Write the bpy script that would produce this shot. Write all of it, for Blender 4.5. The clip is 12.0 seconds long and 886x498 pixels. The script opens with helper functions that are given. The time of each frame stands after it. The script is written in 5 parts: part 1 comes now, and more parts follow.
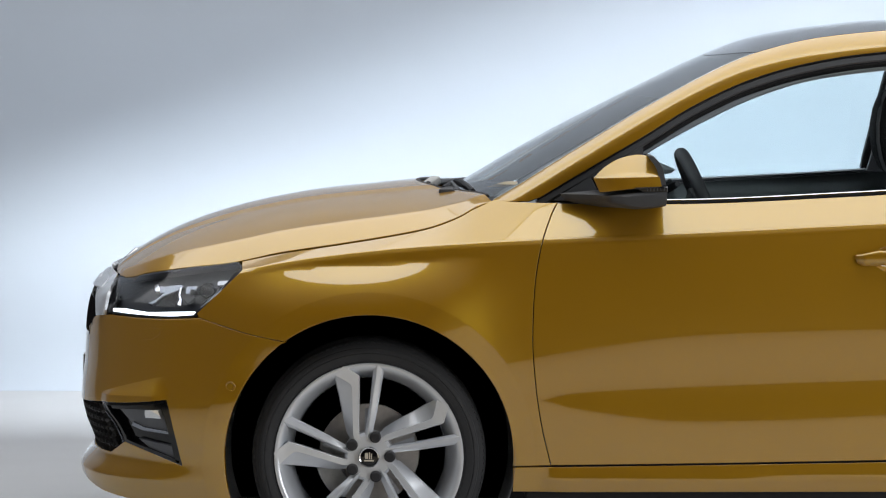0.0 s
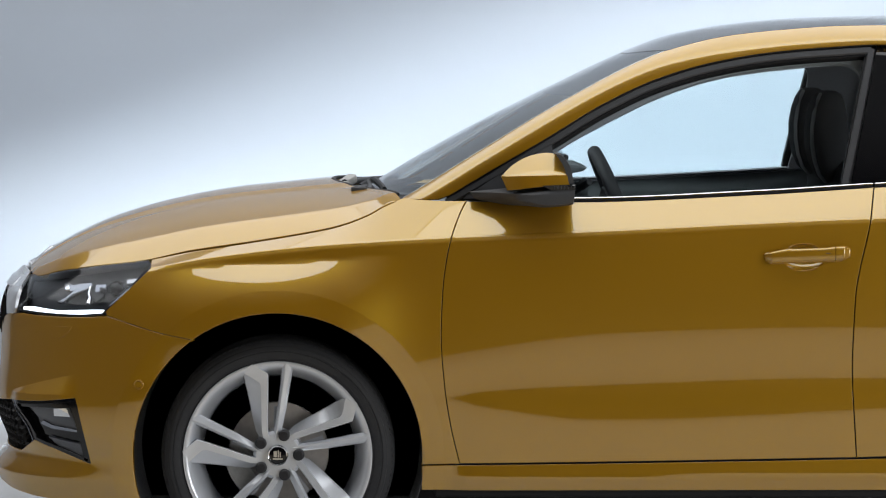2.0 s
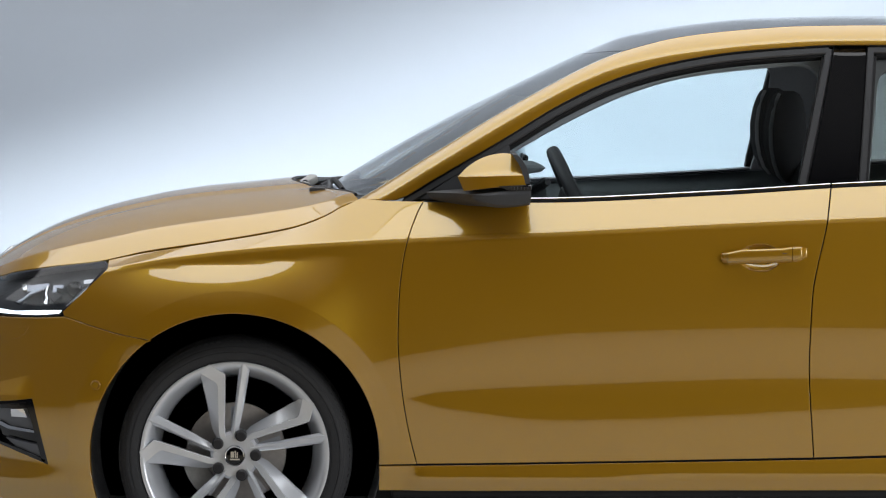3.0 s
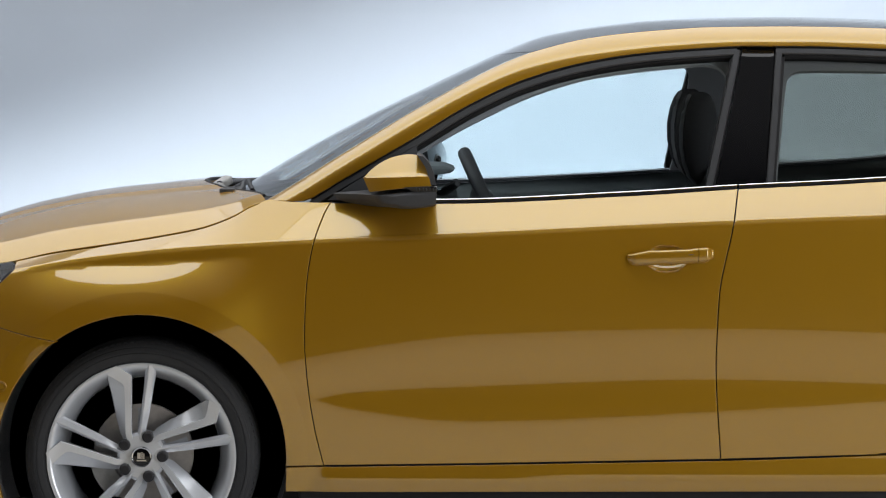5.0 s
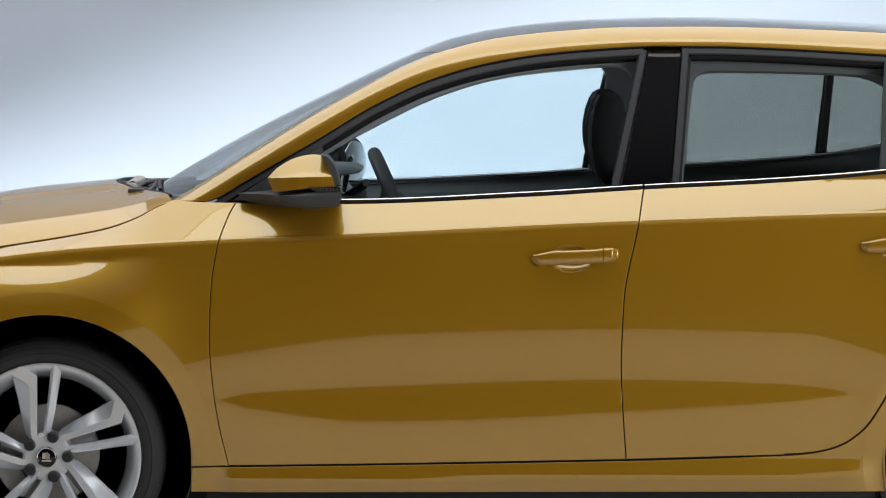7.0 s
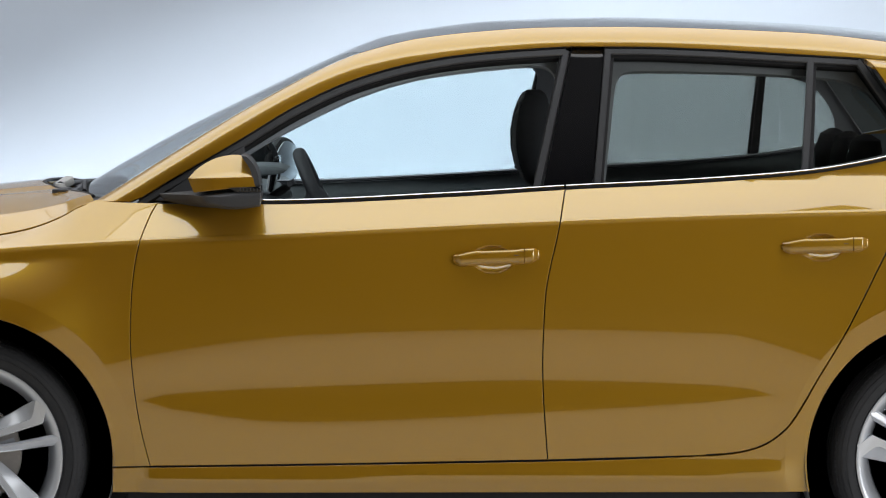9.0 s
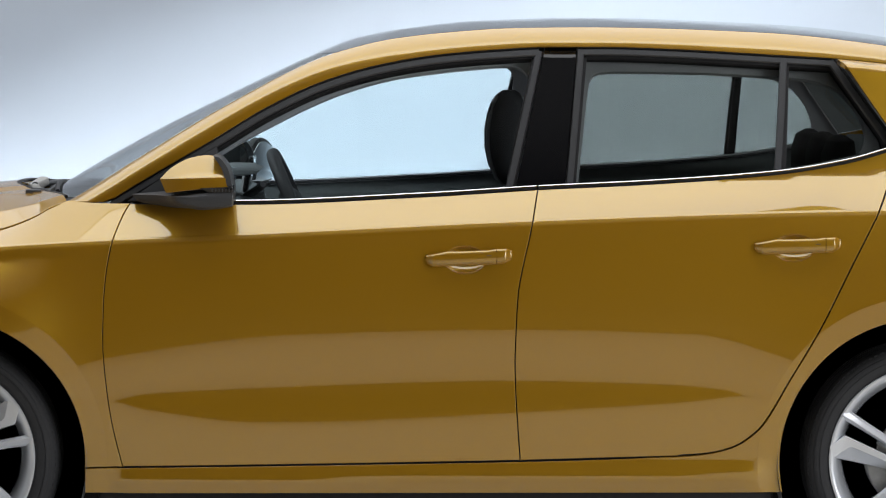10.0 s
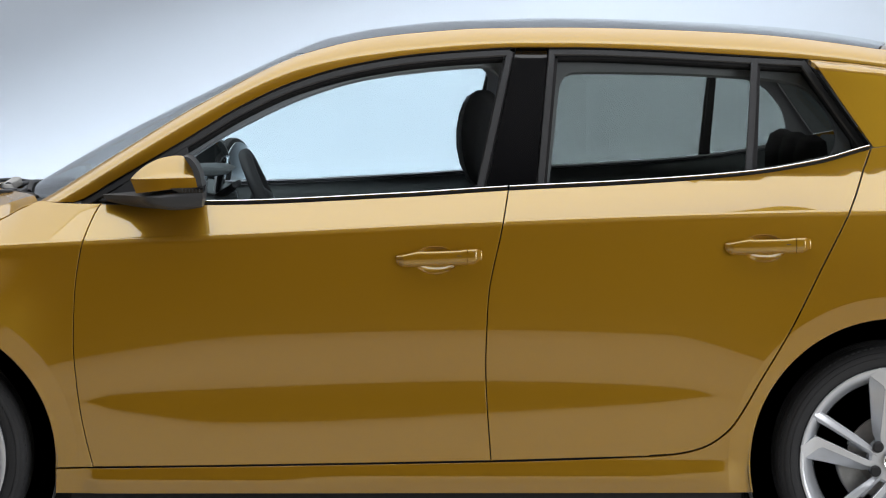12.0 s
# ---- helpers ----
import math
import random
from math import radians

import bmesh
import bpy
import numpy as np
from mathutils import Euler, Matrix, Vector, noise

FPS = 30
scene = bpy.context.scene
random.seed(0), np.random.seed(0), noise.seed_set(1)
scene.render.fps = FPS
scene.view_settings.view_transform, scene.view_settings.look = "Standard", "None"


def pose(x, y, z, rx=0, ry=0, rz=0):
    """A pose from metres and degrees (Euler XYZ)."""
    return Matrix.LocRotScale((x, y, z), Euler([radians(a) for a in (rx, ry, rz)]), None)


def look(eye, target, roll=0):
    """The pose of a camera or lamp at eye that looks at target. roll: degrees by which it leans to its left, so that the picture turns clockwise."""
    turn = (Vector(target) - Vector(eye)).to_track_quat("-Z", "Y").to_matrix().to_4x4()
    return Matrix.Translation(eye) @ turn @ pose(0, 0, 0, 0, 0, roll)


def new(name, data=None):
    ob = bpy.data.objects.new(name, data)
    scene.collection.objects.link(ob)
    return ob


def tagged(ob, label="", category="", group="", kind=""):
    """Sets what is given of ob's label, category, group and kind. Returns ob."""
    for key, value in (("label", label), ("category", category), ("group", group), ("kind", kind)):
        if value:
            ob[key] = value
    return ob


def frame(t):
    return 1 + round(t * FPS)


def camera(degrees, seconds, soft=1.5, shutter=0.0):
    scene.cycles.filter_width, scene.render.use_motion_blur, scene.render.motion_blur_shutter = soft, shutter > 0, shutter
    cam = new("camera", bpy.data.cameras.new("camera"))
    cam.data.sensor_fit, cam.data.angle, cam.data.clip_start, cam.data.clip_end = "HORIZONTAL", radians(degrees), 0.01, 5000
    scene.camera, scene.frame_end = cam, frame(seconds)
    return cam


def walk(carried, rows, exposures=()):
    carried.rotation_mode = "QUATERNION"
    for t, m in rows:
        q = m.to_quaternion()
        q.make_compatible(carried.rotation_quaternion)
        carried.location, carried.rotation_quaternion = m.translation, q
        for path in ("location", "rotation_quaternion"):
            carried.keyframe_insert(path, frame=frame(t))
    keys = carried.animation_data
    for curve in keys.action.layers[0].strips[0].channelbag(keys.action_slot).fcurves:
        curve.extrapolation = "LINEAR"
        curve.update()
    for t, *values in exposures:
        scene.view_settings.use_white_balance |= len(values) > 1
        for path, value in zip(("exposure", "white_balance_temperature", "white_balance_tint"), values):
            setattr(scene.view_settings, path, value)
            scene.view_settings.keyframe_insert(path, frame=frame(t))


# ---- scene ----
# The car stands along x, its front axle at x = 0 and the side that the camera passes at y < 0.
cam = camera(13.2, 12.0, 1.15)
TRACK = [
    (0.0, 0.0535, -3.097), (0.5, 0.1155, -3.104), (1.0, 0.1804, -3.108), (1.5, 0.2384, -3.117), (2.0, 0.2985, -3.120),
    (2.5, 0.3534, -3.116), (3.0, 0.4139, -3.112), (5.0, 0.6640, -3.091), (5.5, 0.7261, -3.091), (6.0, 0.7941, -3.090),
    (6.5, 0.8564, -3.088), (7.0, 0.9184, -3.084), (9.0, 1.1291, -3.074), (9.5, 1.1684, -3.069), (10.0, 1.2028, -3.066),
    (10.5, 1.2279, -3.065), (11.0, 1.2490, -3.063), (11.5, 1.2658, -3.061), (12.0, 1.2814, -3.060),
]
walk(cam, [(t, pose(x, -11.1, 1.43, 90 + tilt, 0, -0.8) @ pose(0, 0, 0, 0, 0, 0.229)) for t, x, tilt in TRACK])

# ---- world and lights ----
world = bpy.data.worlds.new("studio_air")
scene.world = world
world.use_nodes = True
world.node_tree.nodes["Background"].inputs[0].default_value = (0.75, 0.86, 1.0, 1)
world.node_tree.nodes["Background"].inputs[1].default_value = 0.05
scene.view_settings.exposure = 0.0


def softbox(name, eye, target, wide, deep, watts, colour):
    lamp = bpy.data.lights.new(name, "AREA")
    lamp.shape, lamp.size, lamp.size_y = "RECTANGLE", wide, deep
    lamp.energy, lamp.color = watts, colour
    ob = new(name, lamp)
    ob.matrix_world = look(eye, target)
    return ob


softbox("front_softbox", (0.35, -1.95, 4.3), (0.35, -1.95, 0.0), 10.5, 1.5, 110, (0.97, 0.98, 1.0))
softbox("overhead_softbox", (0.35, 0.81, 4.3), (0.35, 0.81, 0.0), 10.5, 3.98, 205, (0.97, 0.98, 1.0))
# Dim panel added in place of pale ceiling bounce mirrored in the bonnet.
softbox("rear_bounce_fill", (1.4, 3.85, 4.3), (1.4, 3.85, 0.0), 8.5, 2.0, 68, (0.97, 0.98, 1.0))
# Unseen fill lamp added on the right to brighten doors, wheels and cabin.
softbox("side_fill_lamp", (7.4, -6.6, 1.9), (1.2, -0.9, 0.5), 5.0, 3.4, 250, (0.97, 0.98, 1.0))


def backdrop_light(name, drop, spread, watts):
    """A strip lamp that hangs askew behind the car and washes the backdrop, so that its pool has a slanting upper edge."""
    lamp = softbox(name, (0.1, 1.5, 3.84), (0.1, 5.6, 0.0), 5.7, 0.12, watts, (0.88, 0.94, 1.0))
    lamp.data.spread = radians(spread)
    along = Vector((1, 0, 0.36)).normalized()
    back = -Vector((0, math.cos(radians(drop)), -math.sin(radians(drop))))
    back = (back - along * back.dot(along)).normalized()
    lamp.matrix_world = Matrix.Translation((0.1, 1.5, 3.84)) @ Matrix((along, back.cross(along), back)).transposed().to_4x4()


backdrop_light("backdrop_edge_light", 35, 13, 6.5)
backdrop_light("backdrop_wash_light", 51, 44, 67)


# ---- materials ----
def material(name, colour, rough=0.5, metal=0.0, coat=0.0, grain=0.0, scale=40.0, bump=0.0, spread=0.0, **more):
    """A principled surface with two scales of variation: fine grain in the relief and soft patches in colour and gloss."""
    m = bpy.data.materials.new(name)
    m.use_nodes = True
    nodes, links = m.node_tree.nodes, m.node_tree.links
    b = nodes["Principled BSDF"]
    b.inputs["Base Color"].default_value = (*colour, 1)
    b.inputs["Roughness"].default_value = rough
    b.inputs["Metallic"].default_value = metal
    b.inputs["Coat Weight"].default_value = coat
    b.inputs["Coat Roughness"].default_value = 0.02
    for key, value in more.items():
        b.inputs[key.replace("_", " ")].default_value = value
    place = nodes.new("ShaderNodeTexCoord")
    if grain:
        n = nodes.new("ShaderNodeTexNoise")
        n.inputs["Scale"].default_value, n.inputs["Detail"].default_value = scale, 4
        links.new(place.outputs["Object"], n.inputs["Vector"])
        ramp = nodes.new("ShaderNodeMix")
        ramp.data_type = "RGBA"
        ramp.inputs[6].default_value = (*[c * (1 - grain) for c in colour], 1)
        ramp.inputs[7].default_value = (*[min(1, c * (1 + grain)) for c in colour], 1)
        links.new(n.outputs["Fac"], ramp.inputs[0])
        links.new(ramp.outputs[2], b.inputs["Base Color"])
    if spread:
        p = nodes.new("ShaderNodeTexNoise")
        p.inputs["Scale"].default_value, p.inputs["Detail"].default_value = scale / 12, 3
        links.new(place.outputs["Object"], p.inputs["Vector"])
        r = nodes.new("ShaderNodeMapRange")
        r.inputs[3].default_value, r.inputs[4].default_value = max(0.01, rough - spread), rough + spread
        links.new(p.outputs["Fac"], r.inputs[0])
        links.new(r.outputs[0], b.inputs["Roughness"])
    if bump:
        q = nodes.new("ShaderNodeTexNoise")
        q.inputs["Scale"].default_value, q.inputs["Detail"].default_value = scale * 6, 3
        links.new(place.outputs["Object"], q.inputs["Vector"])
        k = nodes.new("ShaderNodeBump")
        k.inputs["Strength"].default_value, k.inputs["Distance"].default_value = bump, 0.002
        links.new(q.outputs["Fac"], k.inputs["Height"])
        links.new(k.outputs[0], b.inputs["Normal"])
    return m


def glass(name, tint, rough=0.0, head_on=0.05):
    """Thin pane: clear transmission with the pane's tint and a glossy face."""
    m = bpy.data.materials.new(name)
    m.use_nodes = True
    nodes, links = m.node_tree.nodes, m.node_tree.links
    nodes.remove(nodes["Principled BSDF"])
    clear, shine, mix, facing = (nodes.new("ShaderNode" + k) for k in ("BsdfTransparent", "BsdfGlossy", "MixShader", "LayerWeight"))
    clear.inputs[0].default_value = (*tint, 1)
    shine.inputs["Roughness"].default_value = rough
    steep, weak = nodes.new("ShaderNodeMath"), nodes.new("ShaderNodeMath")
    steep.operation, steep.inputs[1].default_value = "POWER", 5.0
    weak.operation, weak.inputs[1].default_value, weak.inputs[2].default_value = "MULTIPLY_ADD", 0.99 - head_on, head_on
    links.new(facing.outputs["Facing"], steep.inputs[0])
    links.new(steep.outputs[0], weak.inputs[0])
    links.new(weak.outputs[0], mix.inputs[0])
    links.new(clear.outputs[0], mix.inputs[1])
    links.new(shine.outputs[0], mix.inputs[2])
    links.new(mix.outputs[0], nodes["Material Output"].inputs[0])
    return m


def glow(name, colour, strength):
    m = bpy.data.materials.new(name)
    m.use_nodes = True
    b = m.node_tree.nodes["Principled BSDF"]
    b.inputs["Base Color"].default_value = (*colour, 1)
    b.inputs["Emission Color"].default_value = (*colour, 1)
    b.inputs["Emission Strength"].default_value = strength
    return m


def car_paint(name, colour, flake):
    """Pigmented base and metal flakes under one clear coat: the flakes mirror broadly in the paint's own yellow."""
    m = material(name, colour, 0.45, 0.05, 1.0, 0.22, 900, Coat_IOR=2.1, Specular_IOR_Level=0.15)
    nodes, links = m.node_tree.nodes, m.node_tree.links
    flat, mix = nodes.new("ShaderNodeBsdfPrincipled"), nodes.new("ShaderNodeMixShader")
    flat.inputs["Base Color"].default_value = (*flake, 1)
    flat.inputs["Metallic"].default_value, flat.inputs["Roughness"].default_value = 1.0, 0.34
    flat.inputs["Coat Weight"].default_value, flat.inputs["Coat Roughness"].default_value, flat.inputs["Coat IOR"].default_value = 1.0, 0.02, 2.1
    mix.inputs[0].default_value = 0.18
    links.new(nodes["Principled BSDF"].outputs[0], mix.inputs[1])
    links.new(flat.outputs[0], mix.inputs[2])
    links.new(mix.outputs[0], nodes["Material Output"].inputs[0])
    return m


PAINT = car_paint("gold_metallic_paint", (0.370, 0.173, 0.005), (0.92, 0.65, 0.03))
BLACK = material("black_plastic", (0.021, 0.021, 0.023), 0.55, 0, 0, 0.2, 60, 0.15, 0.08, Specular_IOR_Level=0.3)
GREY_PLASTIC = material("grained_grey_plastic", (0.055, 0.057, 0.062), 0.5, 0, 0, 0.12, 120, 0.2, 0.06)
TRIM = material("satin_grey_trim", (0.065, 0.067, 0.072), 0.38, 0.1, 0, 0.06, 50, 0.03, 0.05)
GLOSS_BLACK = material("gloss_black", (0.005, 0.005, 0.006), 0.08, 0, 0.0, 0.1, 20, 0, 0.03, Specular_IOR_Level=0.6)
CHROME = material("chrome", (0.82, 0.83, 0.84), 0.09, 1.0, 0, 0.03, 30, 0, 0.04)
ALLOY = material("silver_alloy_paint", (0.76, 0.79, 0.84), 0.25, 0.30, 0.8, 0.04, 500, 0, 0.0)
STEEL = material("brake_steel", (0.50, 0.47, 0.44), 0.5, 0.35, 0, 0.2, 60, 0.1, 0.1)
CAST = material("cast_iron_grey", (0.42, 0.42, 0.41), 0.6, 0.2, 0, 0.25, 70, 0.25, 0.05)
BOLT_GREY = material("dark_bolt_plastic", (0.022, 0.022, 0.026), 0.4, 0, 0, 0.1, 60, 0.05, 0.05)
DARK_CHROME = material("dark_lamp_chrome", (0.30, 0.32, 0.36), 0.16, 1.0, 0, 0.05, 60, 0, 0.05)
RUBBER = material("tyre_rubber", (0.030, 0.031, 0.034), 0.72, 0, 0, 0.2, 80, 0.15, 0.1)
FABRIC = material("dark_seat_fabric", (0.022, 0.023, 0.026), 0.85, 0, 0, 0.35, 300, 0.4, 0.0)
GREY_FABRIC = material("grey_seat_fabric", (0.06, 0.062, 0.068), 0.85, 0, 0, 0.3, 300, 0.4, 0.0)
LINER = material("grey_headliner_cloth", (0.42, 0.43, 0.47), 0.9, 0, 0, 0.12, 200, 0.2, 0.0)
PALE_LINER = material("pale_headliner_cloth", (0.40, 0.41, 0.43), 0.9, 0, 0, 0.1, 200, 0.2, 0.0)
CABIN = material("dark_cabin_plastic", (0.17, 0.195, 0.205), 0.55, 0, 0, 0.2, 90, 0.25, 0.08)
CARPET = material("grey_felt", (0.36, 0.365, 0.375), 0.95, 0, 0, 0.4, 200, 0.4, 0.0)
CLEAR = glass("side_glass", (0.88, 0.95, 0.96))
SCREEN = glass("windscreen_glass", (0.86, 0.92, 0.93), 0.0, 0.20)
SHADE_BAND = glass("shaded_windscreen_band", (0.16, 0.17, 0.18), 0.0, 0.10)
PRIVACY = glass("privacy_glass", (0.46, 0.49, 0.465))
LENS = glass("lamp_lens", (0.93, 0.95, 0.97), 0.08, 0.035)
MIRROR = material("silvered_mirror", (0.60, 0.63, 0.65), 0.03, 1.0, 0, 0.02, 20)
ROOF = material("black_roof_glass", (0.010, 0.011, 0.013), 0.12, 0, 0.5, 0.1, 12, 0, 0.03)
DRL = glow("daytime_light", (0.85, 0.93, 1.0), 2.2)
# Warm tint put into the unseen near floor to yellow the paint's reflections.
NEAR_FLOOR = material("warm_reflection_floor", (0.62, 0.545, 0.43), 0.5, 0, 0, 0.06, 3.0, 0.05, 0.08)
FLOOR = material("grey_studio_floor_paint", (0.43, 0.437, 0.445), 0.55, 0, 0, 0.05, 3.0, 0.05, 0.08)
WALL = material("pale_grey_cyclorama_paint", (0.49, 0.54, 0.60), 0.8, 0, 0, 0.02, 2.0, 0.03, 0.05)
DARK_WALL = material("dark_studio_curtain", (0.085, 0.080, 0.076), 0.9, 0, 0, 0.2, 4.0, 0.1, 0.0)
GREY_CEILING = material("grey_studio_ceiling_paint", (0.34, 0.35, 0.36), 0.9, 0, 0, 0.05, 3.0, 0.05, 0.0)
DARK_FLOOR = material("dark_reflection_floor", (0.03, 0.03, 0.031), 0.6, 0, 0, 0.15, 5.0, 0.1, 0.06)
LAMP_DARK = material("dark_lamp_housing", (0.022, 0.024, 0.029), 0.45, 0, 0, 0.1, 60)
# Lighter grey stands in for the floor's reflection on fog lamp and vane.
LAMP_GREY = material("lamp_grey_with_reflection", (0.11, 0.118, 0.135), 0.3, 0, 0.3, 0.1, 60)
AMBER = material("smoked_indicator_lens", (0.03, 0.025, 0.02), 0.12, 0, 0.4, 0.1, 50)


# ---- building tools ----
from mathutils.geometry import delaunay_2d_cdt


def curve_at(knots, x):
    """Smooth curve through knots (x, z), monotone between them (cubic Hermite with limited slopes)."""
    k = np.array(knots, float)
    h, d = np.diff(k[:, 0]), np.diff(k[:, 1])
    s = d / h
    m = np.concatenate([[s[0]], np.where(s[:-1] * s[1:] > 0, 2 * s[:-1] * s[1:] / (s[:-1] + s[1:] + 1e-12), 0), [s[-1]]])
    x = np.asarray(x, float)
    i = np.clip(np.searchsorted(k[:, 0], x) - 1, 0, len(h) - 1)
    t = (x - k[i, 0]) / h[i]
    inside = np.clip(t, 0, 1)
    y = (k[i, 1] * (1 + 2 * inside) * (1 - inside) ** 2 + m[i] * h[i] * inside * (1 - inside) ** 2
         + k[i + 1, 1] * inside ** 2 * (3 - 2 * inside) + m[i + 1] * h[i] * inside ** 2 * (inside - 1))
    return y + np.where(t < 0, m[i] * (x - k[i, 0]), 0) + np.where(t > 1, m[i + 1] * (x - k[i + 1, 0]), 0)


def path(points, step=0.012, closed=False):
    """Catmull-Rom line through the points, as an array. A point given as (a, b, 1) is a corner."""
    pts = [tuple(q) for q in points]
    n = len(pts)
    out = []
    for i in range(n if closed else n - 1):
        p1, p2 = pts[i], pts[(i + 1) % n]
        p0 = pts[i - 1] if (i > 0 or closed) and len(p1) == 2 else p1
        p3 = pts[(i + 2) % n] if (i + 2 < n or closed) and len(p2) == 2 else p2
        a, b, c, d = (np.array(q[:2], float) for q in (p0, p1, p2, p3))
        m = max(1, int(np.linalg.norm(c - b) / step))
        scale = np.linalg.norm(c - b)
        ta = (c - a) / max(np.linalg.norm(c - a), 1e-9) * scale
        tb = (d - b) / max(np.linalg.norm(d - b), 1e-9) * scale
        for j in range(m):
            t = j / m
            out.append(b * (1 + 2 * t) * (1 - t) ** 2 + ta * t * (1 - t) ** 2 + c * t * t * (3 - 2 * t) + tb * t * t * (t - 1))
    if not closed:
        out.append(np.array(pts[-1][:2], float))
    return np.array(out)


def arc(cx, cz, r, a0, a1, n=40):
    a = np.radians(np.linspace(a0, a1, n))
    return np.stack([cx + r * np.cos(a), cz + r * np.sin(a)], 1)


def joined(*lines):
    """One loop out of several lines, with doubled points dropped."""
    loop = np.concatenate([np.atleast_2d(l) for l in lines])
    keep = np.linalg.norm(loop - np.roll(loop, 1, 0), axis=1) > 1e-4
    return loop[keep]


def dense(loop, step):
    out = []
    for a, b in zip(loop, np.roll(loop, -1, 0)):
        m = max(1, int(math.ceil(np.linalg.norm(b - a) / step)))
        out += [a + (b - a) * j / m for j in range(m)]
    return np.array(out)


def area(loop):
    x, y = loop[:, 0], loop[:, 1]
    return 0.5 * np.sum(x * np.roll(y, -1) - y * np.roll(x, -1))


def outward(loop):
    """Unit 2D normals that point out of a counter-clockwise loop."""
    e = np.roll(loop, -1, 0) - loop
    n = np.stack([e[:, 1], -e[:, 0]], 1)
    n /= np.linalg.norm(n, axis=1)[:, None] + 1e-12
    v = n + np.roll(n, 1, 0)
    return v / (np.linalg.norm(v, axis=1)[:, None] + 1e-12)


def within(pts, loop):
    x, y = pts[:, 0][:, None], pts[:, 1][:, None]
    a, b = loop, np.roll(loop, -1, 0)
    cross = (a[:, 1] > y) != (b[:, 1] > y)
    at = a[:, 0] + (y - a[:, 1]) * (b[:, 0] - a[:, 0]) / np.where(a[:, 1] == b[:, 1], 1e-12, b[:, 1] - a[:, 1])
    return (np.sum(cross & (x < at), 1) % 2).astype(bool)


def mesh_from(name, verts, faces, mat, normals=None, smooth=True):
    me = bpy.data.meshes.new(name)
    me.from_pydata([tuple(v) for v in verts], [], [tuple(f) for f in faces])
    me.materials.append(mat)
    me.polygons.foreach_set("use_smooth", [smooth] * len(me.polygons))
    me.update()
    if normals is not None:
        me.normals_split_custom_set_from_vertices([tuple(n) for n in normals])
    return me


def adopt(name, me, parent=None, label=""):
    ob = new(name, me)
    if parent is not None:
        ob.parent = parent
    return tagged(ob, label) if label else ob


def part(name, bm, mat, parent=None, label="", smooth=True, sharp=35):
    """Links a bmesh as one mesh object under a thing or a part."""
    bmesh.ops.recalc_face_normals(bm, faces=bm.faces)
    me = bpy.data.meshes.new(name)
    bm.to_mesh(me)
    bm.free()
    me.materials.append(mat)
    if smooth:
        me.polygons.foreach_set("use_smooth", [True] * len(me.polygons))
        me.set_sharp_from_angle(angle=radians(sharp))
    return adopt(name, me, parent, label)


